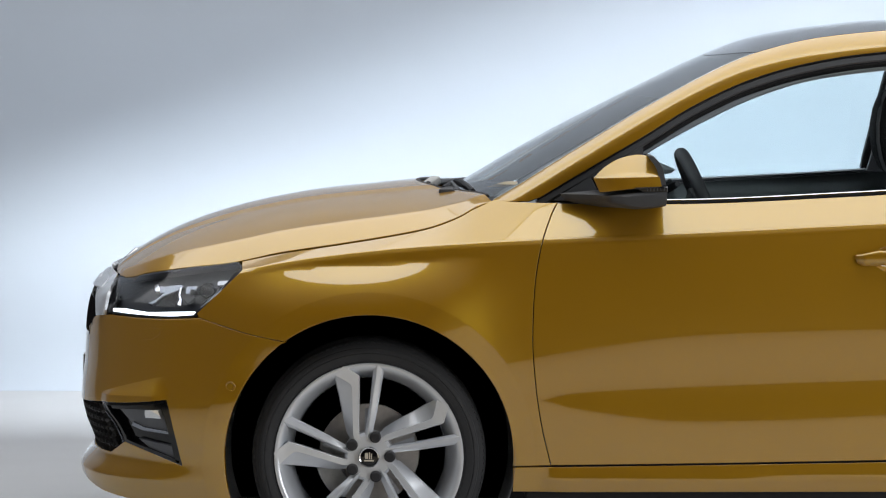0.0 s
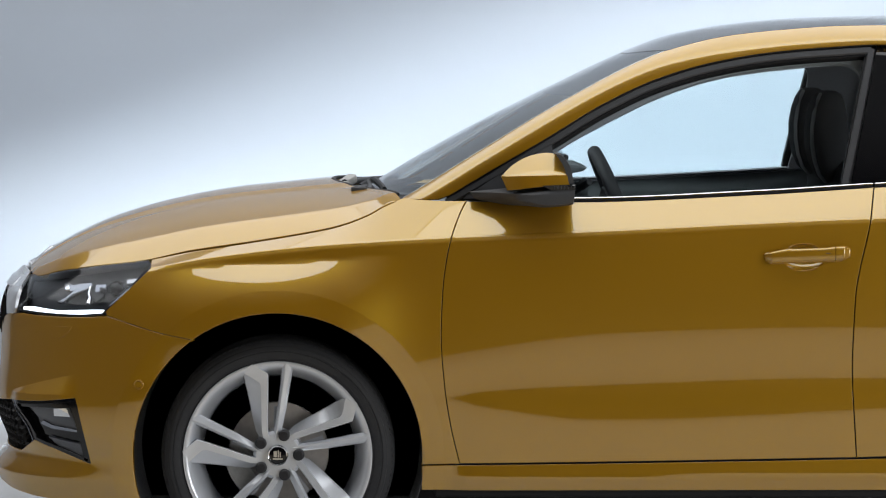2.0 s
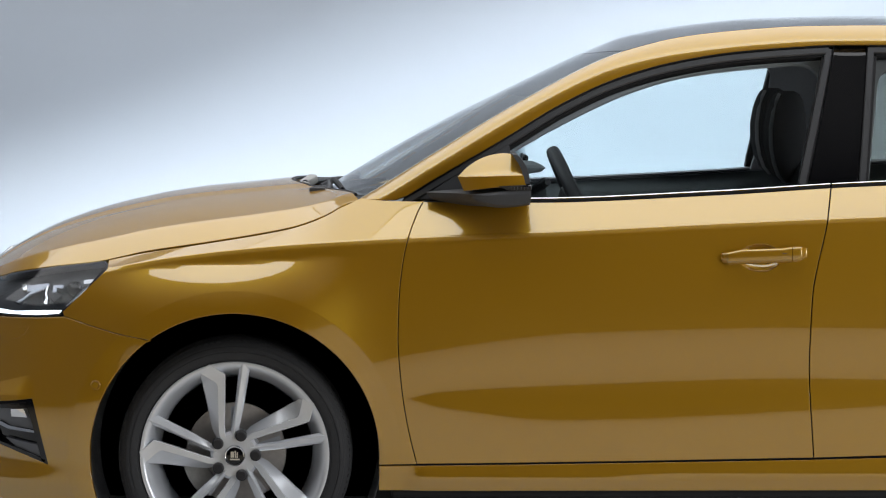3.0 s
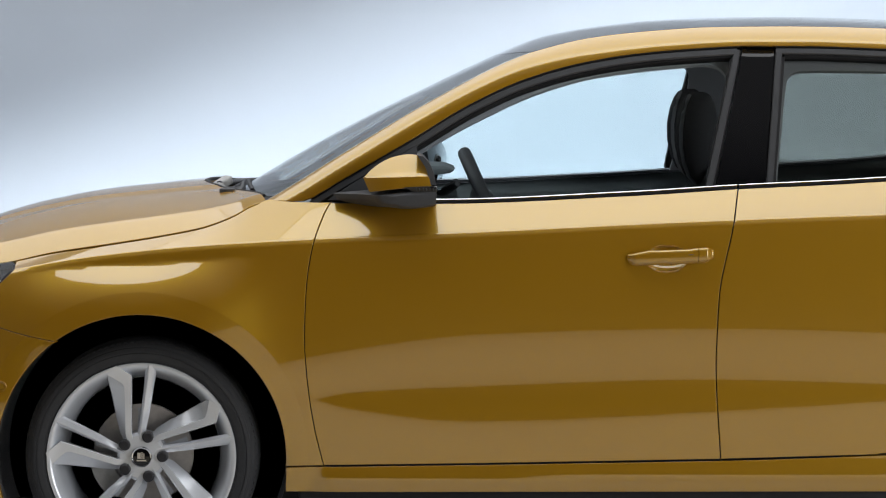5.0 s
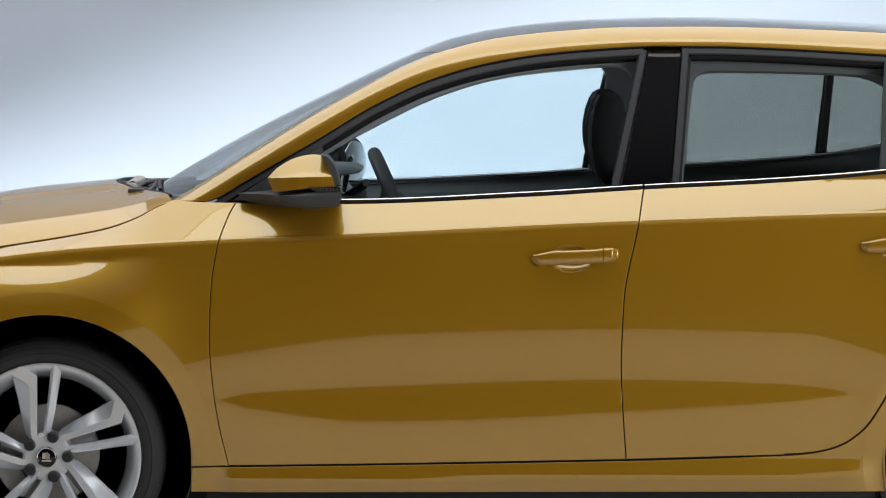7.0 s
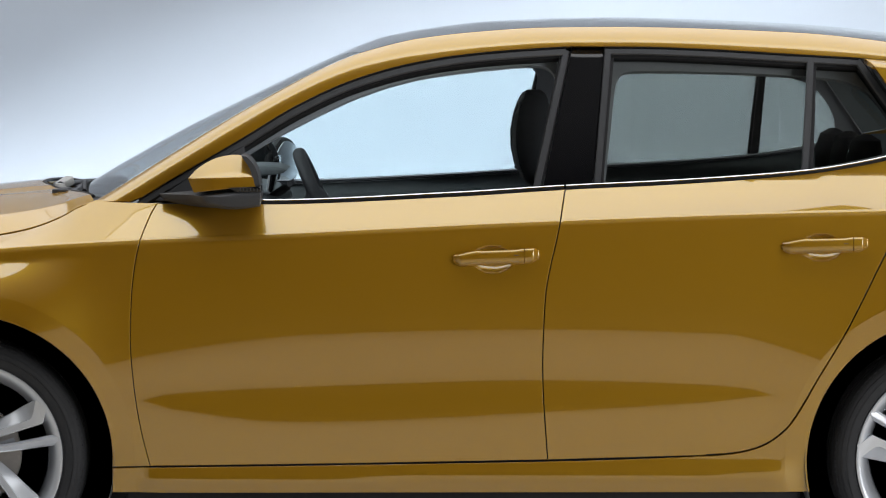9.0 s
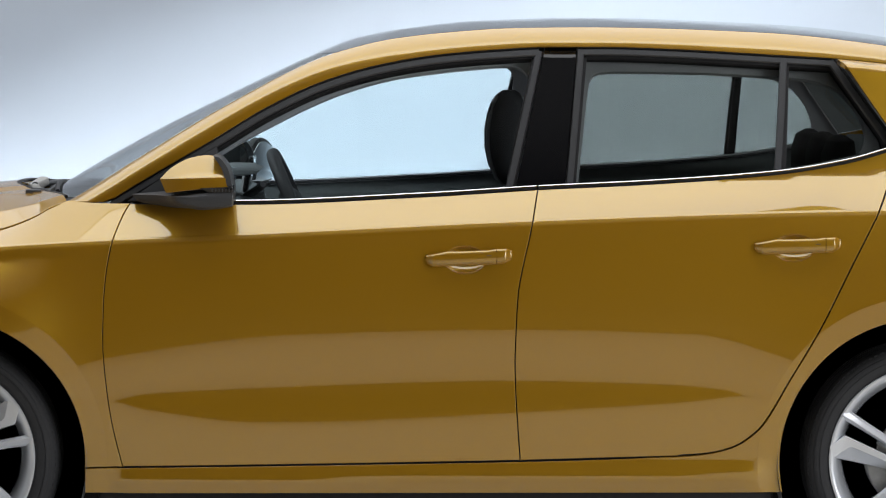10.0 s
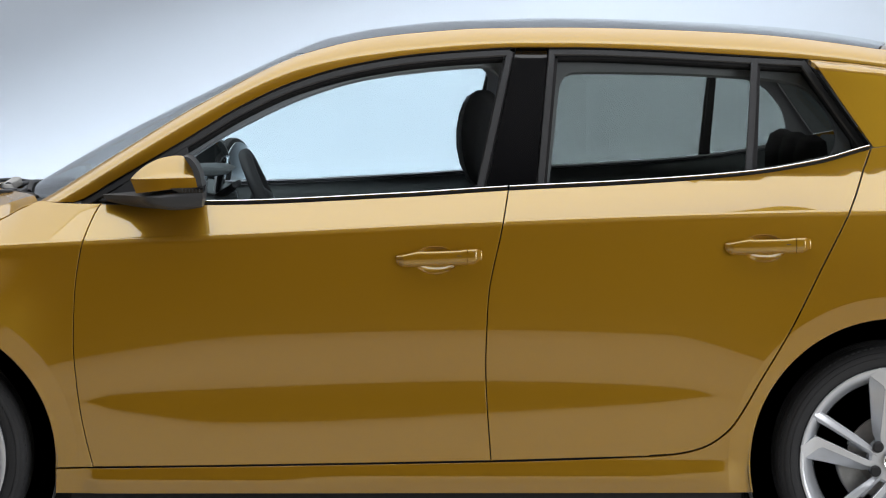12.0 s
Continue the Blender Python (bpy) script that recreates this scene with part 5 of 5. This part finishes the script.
def cowl():
    y = np.linspace(-0.70, 0.70, 40)
    back = 0.24 + 0.16 * (np.abs(y) / 0.7) ** 2
    front = 0.07 + 0.20 * (np.abs(y) / 0.7) ** 2
    def floor_of(x, y):
        return np.stack([x, y, 1.005 - 0.05 * (np.abs(y) / 0.7) ** 2 + 0.30 * np.clip(x - 0.22, 0, 1)], 1)
    loop = joined(np.stack([front, y], 1), np.stack([back, y], 1)[::-1])
    sheet("cowl_panel", [loop], floor_of, BLACK, car, "black plastic cowl panel", 0.03, 0, 0.01)
    for y0, x0, y1, x1 in ((-0.52, 0.225, 0.10, 0.215), (0.10, 0.165, 0.62, 0.26)):
        w = new("wiper")
        w.parent = car
        p0 = Vector((x0, y0, 0.985 - 0.04 * (y0 / 0.7) ** 2 + 0.010))
        piv = lathe([(0.0, 0.024), (0.012, 0.022), (0.020, 0.010), (0.022, -0.01)], 20, "z")
        bmesh.ops.translate(piv, verts=piv.verts, vec=p0)
        part("wiper_pivot", piv, CAST, w)
        head = block(-0.018, 0.05, -0.016, 0.016, -0.010, 0.016, 0.006)
        bmesh.ops.transform(head, matrix=Matrix.Translation(p0 + Vector((0, 0.02, 0.012))) @ Matrix.Rotation(radians(55), 4, "Z") @ Matrix.Rotation(radians(-20), 4, "Y"), verts=head.verts)
        part("wiper_head", head, CAST, w, "grey wiper arm head")
        end = Vector(top_skin(np.array([x1 + 0.02]), np.array([y1]))[0]) + Vector((0, 0, 0.012))
        mid = (p0 + end) / 2 + Vector((0.015, 0, 0.018))
        part("wiper_arm", tube([p0 + Vector((0, 0, 0.02)), mid, end], [0.009, 0.007, 0.004], 8), GREY_PLASTIC, w)
        ys = np.linspace(y0 + 0.02, y1 + 0.1, 14)
        xs = np.linspace(x0 + 0.045, x1 + 0.03, 14) + 0.02 * (ys / 0.6) ** 2
        blade = top_skin(xs, ys) + np.array([0, 0, 0.010])
        part("wiper_blade", tube(blade, 0.007, 6), BLACK, w)
    # air intake hump at the bonnet's rear edge, next to the screen
    for y in (-0.33, -0.44):
        b = block(0.19, 0.235, y - 0.012, y + 0.012, 0.985, 1.022, 0.005)
        part("washer_jet", b, GREY_PLASTIC, car)


cowl()


# ---- the cabin ----
def inner_sides(flip):
    step = 0.03
    x = np.linspace(0.45, 2.418, 60)
    whole = joined(np.stack([x, curve_at(DLO_TOP, x) - 0.006], 1), path(C_EDGE), knots_xz(WAIST, 2.575, 0.47, 60, 0.000))
    front = path([(0.62, 1.045, 1), (0.77, 1.146), (0.908, 1.222), (1.054, 1.290), (1.216, 1.339), (1.415, 1.368), (1.524, 1.373), (1.566, 1.360), (1.582, 1.325), (1.545, 1.10), (1.530, 1.040, 1)])
    front = joined(front, knots_xz(WAIST, 1.525, 0.60, 20, 0.008))
    rear = joined(path([(1.712, 1.060, 1), (1.728, 1.20), (1.742, 1.315), (1.755, 1.347), (1.79, 1.357), (2.05, 1.355), (2.235, 1.346), (2.35, 1.336), (2.418, 1.314), (2.465, 1.268), (2.492, 1.22), (2.500, 1.172), (2.48, 1.130, 1)]), knots_xz(WAIST, 2.47, 1.715, 20, 0.008))
    sheet("pillar_trim", [whole, front, rear], glass_set(0.055), LINER, car, "grey cloth-covered inner pillar trim", step, 0, 0.02, flip)
    card = joined(knots_xz(WAIST, 0.56, 2.60, 50, -0.008), [(2.60, 0.80), (2.36, 0.74), (2.20, 0.62), (2.16, 0.45), (0.56, 0.45)])
    def skin(x, z):
        d = np.clip(curve_at(WAIST, x) - z, -0.02, 0.6)
        return np.stack([x, -(0.752 - 0.05 * np.clip(d / 0.06, 0, 1) ** 0.8 + 0.03 * np.clip((d - 0.15) / 0.1, 0, 1)), z], 1)
    sheet("door_card", [card], skin, CABIN, car, "dark plastic inner door panel", step, 0, 0.004, flip)
    # dark structure behind the outer panels
    shell = joined([(0.42, 0.24)], path(DOOR_FRONT)[3:], knots_xz(WAIST, 0.52, 2.56, 40, -0.002), path(DOOR_REAR[::-1])[:-3], [(2.24, 0.24)])
    def inner(x, z):
        return np.stack([x, -(half_width(x, z) - 0.030), z], 1)
    sheet("door_structure", [shell], inner, BLACK, car, "", 0.05, 0, 0.01, flip)
    wing = joined([(-0.45, 0.70), (-0.36, 0.81), (-0.1, 0.86), (0.2, 0.93), (0.34, 0.98), (0.50, 0.985), (0.47, 0.26), (0.39, 0.24)], arc(0, AXLE, ARCH + 0.012, 0, 122, 30), [(-0.30, 0.60)])
    sheet("wing_structure", [wing], lambda x, z: np.stack([x, -(half_width(x, z) * front_round(x, z) - 0.030), z], 1), BLACK, car, "", 0.05, 0, 0.01, flip)


both(inner_sides)


def boot_lining(flip):
    loop = np.array([(2.30, 0.72), (2.62, 1.155), (2.98, 1.165), (3.02, 0.72)])
    sheet("boot_lining", [loop], lambda x, z: np.stack([x, -(half_width(x, z) - 0.045), z], 1), CABIN, car, "dark boot side lining", 0.06, 0, 0.004, flip)


both(boot_lining)


def cabin_shell():
    x = np.linspace(1.02, 2.75, 30)
    side = np.stack([x, rail_y(x) - 0.01], 1)
    loop = joined(side, (side * [1, -1])[::-1])
    def under(x, y):
        return top_skin(x, y) - np.array([0, 0, 0.045]) - np.stack([0 * x, 0 * x, 0.05 * np.abs(y / 0.6) ** 4], 1)
    sheet("headliner", [loop], under, LINER, car, "light grey cloth headliner", 0.05, 0, 0.01)
    part("cabin_floor", block(0.45, 2.20, -0.70, 0.70, 0.26, 0.31, 0.01), CARPET, car, "dark carpeted cabin floor")
    part("boot_floor", block(2.20, 2.95, -0.54, 0.54, 0.26, 0.31, 0.01), CARPET, car)
    part("underbody", block(-0.62, 3.05, -0.55, 0.55, 0.122, 0.25, 0.02), BLACK, car, "black underbody")
    part("underbody_side", block(0.42, 2.24, -0.83, 0.83, 0.20, 0.235, 0.01), BLACK, car)
    part("firewall", block(0.30, 0.36, -0.54, 0.54, 0.25, 0.95, 0.01), BLACK, car)
    part("engine_bay", block(-0.42, 0.30, -0.50, 0.50, 0.25, 0.78, 0.03), BLACK, car)


cabin_shell()


def dashboard():
    root = new("dashboard")
    root.parent = car
    prof = path([(0.34, 0.93, 1), (0.42, 0.985), (0.56, 1.010), (0.70, 1.015), (0.79, 1.000), (0.815, 0.97), (0.80, 0.90), (0.84, 0.82), (0.80, 0.70), (0.60, 0.60, 1), (0.34, 0.60, 1)], 0.02, True)
    rings = [[(a, y, b) for a, b in prof] for y in np.linspace(-0.70, 0.70, 15)]
    part("dash_body", loft(rings), CABIN, root, "dark soft plastic dashboard")
    hood = path([(0.62, 1.030), (0.72, 1.085), (0.82, 1.090), (0.845, 1.080), (0.815, 1.066), (0.74, 1.058), (0.66, 1.01)], 0.015, True)
    part("cluster_hood", slab(hood, -0.52, -0.20, 0.01), CABIN, root, "dark instrument cluster hood")
    pane = block(0.752, 0.766, -0.49, -0.23, 0.985, 1.072, 0.006)
    part("cluster_screen", pane, GLOSS_BLACK, root, "black instrument screen")
    tab = block(-0.008, 0.008, -0.13, 0.13, -0.07, 0.075, 0.007)
    bmesh.ops.transform(tab, matrix=Matrix.Translation((0.790, 0.02, 1.03)) @ Matrix.Rotation(radians(12), 4, "Y"), verts=tab.verts)
    screen = part("centre_screen", tab, GLOSS_BLACK, root, "black centre display with a bright rim")
    rim = path([(0.775, 0.985), (0.783, 1.05), (0.785, 1.066), (0.796, 1.070), (0.806, 1.06)], 0.01)
    part("screen_rim", tube([(a, -0.115, b) for a, b in rim], 0.004, 6), ALLOY, root)
    for y in (-0.56, 0.56):
        vent = block(0.79, 0.82, y - 0.08, y + 0.08, 0.93, 0.985, 0.01)
        part("air_vent", vent, GLOSS_BLACK, root)
    part("column_stalk", tube([(0.80, -0.36, 1.00), (0.845, -0.42, 1.03), (0.852, -0.50, 1.040)], [0.012, 0.010, 0.008], 10), GREY_PLASTIC, root, "dark indicator stalk")
    part("column_stalk", tube([(0.80, -0.36, 1.00), (0.845, -0.28, 1.03), (0.852, -0.20, 1.035)], [0.012, 0.010, 0.008], 10), GREY_PLASTIC, root, "dark wiper stalk")
    part("steering_column", tube([(0.66, -0.36, 0.93), (0.86, -0.36, 0.975)], [0.05, 0.042], 16), CABIN, root)


dashboard()


def steering_wheel():
    root = new("steering_wheel")
    root.parent = car
    n, m, R, r = 64, 12, 0.178, 0.0165
    tilt = Matrix.Translation((0.946, -0.32, 0.956)) @ Matrix.Rotation(radians(-24), 4, "Y")
    bm = bmesh.new()
    rows = []
    for i in range(n):
        a = 2 * math.pi * i / n
        flat = 0.035 * max(0, -math.sin(a) - 0.8) / 0.2
        rows.append([bm.verts.new(tilt @ Vector((1.15 * r * math.cos(t), (R - flat + r * math.sin(t)) * math.cos(a), (R - flat + r * math.sin(t)) * math.sin(a)))) for t in (2 * math.pi * k / m for k in range(m))])
    for i in range(n):
        p, q = rows[i], rows[(i + 1) % n]
        for k in range(m):
            bm.faces.new((p[k], p[(k + 1) % m], q[(k + 1) % m], q[k]))
    part("wheel_rim", bm, GREY_PLASTIC, root, "dark leather steering wheel rim")
    boss = lathe([(0.0, 0.03), (0.05, 0.026), (0.075, 0.010), (0.078, -0.02), (0.05, -0.045), (0.0, -0.05)], 32, "x")
    bmesh.ops.transform(boss, matrix=tilt, verts=boss.verts)
    part("wheel_boss", boss, GREY_PLASTIC, root, "dark steering wheel boss")
    for a in (0, 180, 270):
        s = block(-0.008, 0.008, -0.018, 0.018, 0.05, 0.175, 0.006)
        bmesh.ops.transform(s, matrix=tilt @ Matrix.Rotation(radians(a - 90), 4, "X"), verts=s.verts)
        part("wheel_spoke", s, GREY_PLASTIC, root)


steering_wheel()


def oval(cx, cy, cz, wx, wy, n=28, power=2.6):
    t = np.linspace(0, 2 * np.pi, n, endpoint=False)
    c, s = np.cos(t), np.sin(t)
    return [(cx + wx * np.sign(a) * abs(a) ** (2 / power), cy + wy * np.sign(b) * abs(b) ** (2 / power), cz) for a, b in zip(c, s)]


def seat(x0, y0):
    """A sports seat with its tall headrest in one piece with the backrest, leaning back."""
    root = new("front_seat")
    root.parent = car
    rows = [(1.66, 0.62, 0.10, 0.235), (1.65, 0.70, 0.095, 0.25), (1.63, 0.85, 0.085, 0.25), (1.605, 0.98, 0.070, 0.235), (1.592, 1.05, 0.056, 0.185), (1.585, 1.10, 0.040, 0.13)]
    part("backrest", loft([oval(x0 + x, y0, z, wx, wy) for x, z, wx, wy in rows]), GREY_FABRIC, root, "grey fabric backrest")
    head = [(1.545, 1.034, 0.006, 0.05), (1.542, 1.040, 0.020, 0.085), (1.537, 1.060, 0.037, 0.112), (1.534, 1.095, 0.050, 0.130), (1.532, 1.14, 0.058, 0.138), (1.531, 1.19, 0.058, 0.138), (1.533, 1.235, 0.052, 0.130), (1.535, 1.266, 0.043, 0.116), (1.536, 1.284, 0.033, 0.095), (1.537, 1.293, 0.018, 0.055)]
    part("headrest", loft([oval(x0 + x, y0, z, wx, wy) for x, z, wx, wy in head]), FABRIC, root, "black fabric integrated headrest")
    # grey piping that runs round the headrest's front edge
    pipe = [(x0 + x - wx * 0.86, y0 - wy * 0.72, z) for x, z, wx, wy in head[1:-1]]
    part("seat_piping", tube(pipe, 0.0060, 8), PALE_LINER, root, "light grey seat piping")
    bolster = [(1.605, 1.075, 0.03, 0.05), (1.598, 1.02, 0.060, 0.24), (1.60, 0.95, 0.080, 0.27), (1.62, 0.80, 0.11, 0.28), (1.64, 0.66, 0.12, 0.28)]
    part("seat_bolster", loft([oval(x0 + x, y0, z, wx * 0.9, wy * 0.95) for x, z, wx, wy in bolster]), GREY_FABRIC, root, "grey fabric side bolster")
    part("cushion", block(x0 + 1.10, x0 + 1.62, y0 - 0.26, y0 + 0.26, 0.50, 0.66, 0.05, 4), FABRIC, root, "black fabric seat cushion")
    part("seat_rail", block(x0 + 1.15, x0 + 1.60, y0 - 0.22, y0 + 0.22, 0.305, 0.50, 0.01), BLACK, root)


seat(-0.006, -0.34)
seat(0.022, 0.36)


def rear_bench():
    root = new("rear_bench")
    root.parent = car
    rows = [(2.36, 0.63, 0.10, 0.66), (2.40, 0.80, 0.09, 0.66), (2.44, 0.98, 0.07, 0.65), (2.45, 1.03, 0.04, 0.62)]
    part("bench_back", loft([oval(x, 0, z, wx, wy, 40, 6) for x, z, wx, wy in rows]), FABRIC, root, "black fabric rear seat back")
    part("bench_cushion", block(1.95, 2.45, -0.54, 0.54, 0.48, 0.64, 0.05, 4), FABRIC, root, "black fabric rear seat cushion")
    part("bench_base", block(2.0, 2.40, -0.54, 0.54, 0.305, 0.485, 0.01), BLACK, root)
    for y in (-0.40, 0.0, 0.40):
        head = [(2.452, 1.03, 0.02, 0.09), (2.452, 1.06, 0.040, 0.12), (2.458, 1.12, 0.046, 0.125), (2.462, 1.165, 0.036, 0.11), (2.464, 1.18, 0.010, 0.06)]
        part("rear_headrest", loft([oval(x, y, z, wx, wy) for x, z, wx, wy in head]), FABRIC, root, "black fabric rear headrest")


rear_bench()


def inner_mirror():
    root = new("inner_mirror")
    root.parent = car
    b = block(-0.012, 0.012, -0.11, 0.11, -0.03, 0.03, 0.011, 4)
    bmesh.ops.transform(b, matrix=Matrix.Translation((0.935, -0.0, 1.305)) @ Matrix.Rotation(radians(10), 4, "Y"), verts=b.verts)
    part("mirror_body", b, BLACK, root, "black inner rear-view mirror")
    part("mirror_stem", tube([(0.925, 0, 1.315), (0.90, 0, 1.325), (0.885, 0, 1.340)], 0.010, 10), BLACK, root)
    part("sensor_cover", block(0.83, 0.91, -0.06, 0.06, 1.295, 1.325, 0.012), BLACK, root)
    for y in (-0.34, 0.34):
        v = block(-0.002, 0.002, -0.16, 0.16, -0.07, 0.07, 0.0018, 2)
        bmesh.ops.transform(v, matrix=Matrix.Translation((1.06, y, 1.365)) @ Matrix.Rotation(radians(62), 4, "Y"), verts=v.verts)
        part("sun_visor", v, LINER, root, "grey cloth sun visor")


inner_mirror()


# ---- the tail, which closes the body ----
def tail():
    def back(y, z):
        s = np.clip(np.abs(y) / 0.845, 0, 1)
        x = 3.115 + 0.20 * (1 - s ** 2.6) - 0.10 * np.clip((z - 0.70) / 0.5, 0, 1) ** 1.5
        return np.stack([x, y, z], 1)

    def screen(y, z):
        s = np.clip(np.abs(y) / 0.70, 0, 1)
        t = (z - 1.10) / 0.25
        return np.stack([3.215 - 0.36 * t - 0.06 * s ** 2, y, z], 1)

    sheet("rear_bumper", [np.array([(-0.84, 0.22), (0.84, 0.22), (0.845, 0.615), (-0.845, 0.615)])], back, PAINT, car, "", 0.04, 0.003, 0.02)
    sheet("tailgate", [np.array([(-0.60, 0.62), (0.60, 0.62), (0.62, 1.10), (-0.62, 1.10)])], back, PAINT, car, "", 0.04, 0.003, 0.02)
    for s in (-1, 1):
        sheet("tail_lamp", [np.array([(s * 0.605, 0.84), (s * 0.843, 0.84), (s * 0.80, 1.10), (s * 0.625, 1.10)])], back, AMBER, car, "dark red tail lamp", 0.04, 0.002, 0.02)
        sheet("tail_panel", [np.array([(s * 0.605, 0.62), (s * 0.845, 0.62), (s * 0.843, 0.836), (s * 0.605, 0.836)])], back, PAINT, car, "", 0.04, 0.002, 0.02)
    sheet("rear_screen", [np.array([(-0.74, 1.104), (0.74, 1.104), (0.60, 1.37), (-0.60, 1.37)])], screen, PRIVACY, car, "dark tinted rear screen", 0.05, 0, 0.006).visible_shadow = False


tail()


settle_under(car)
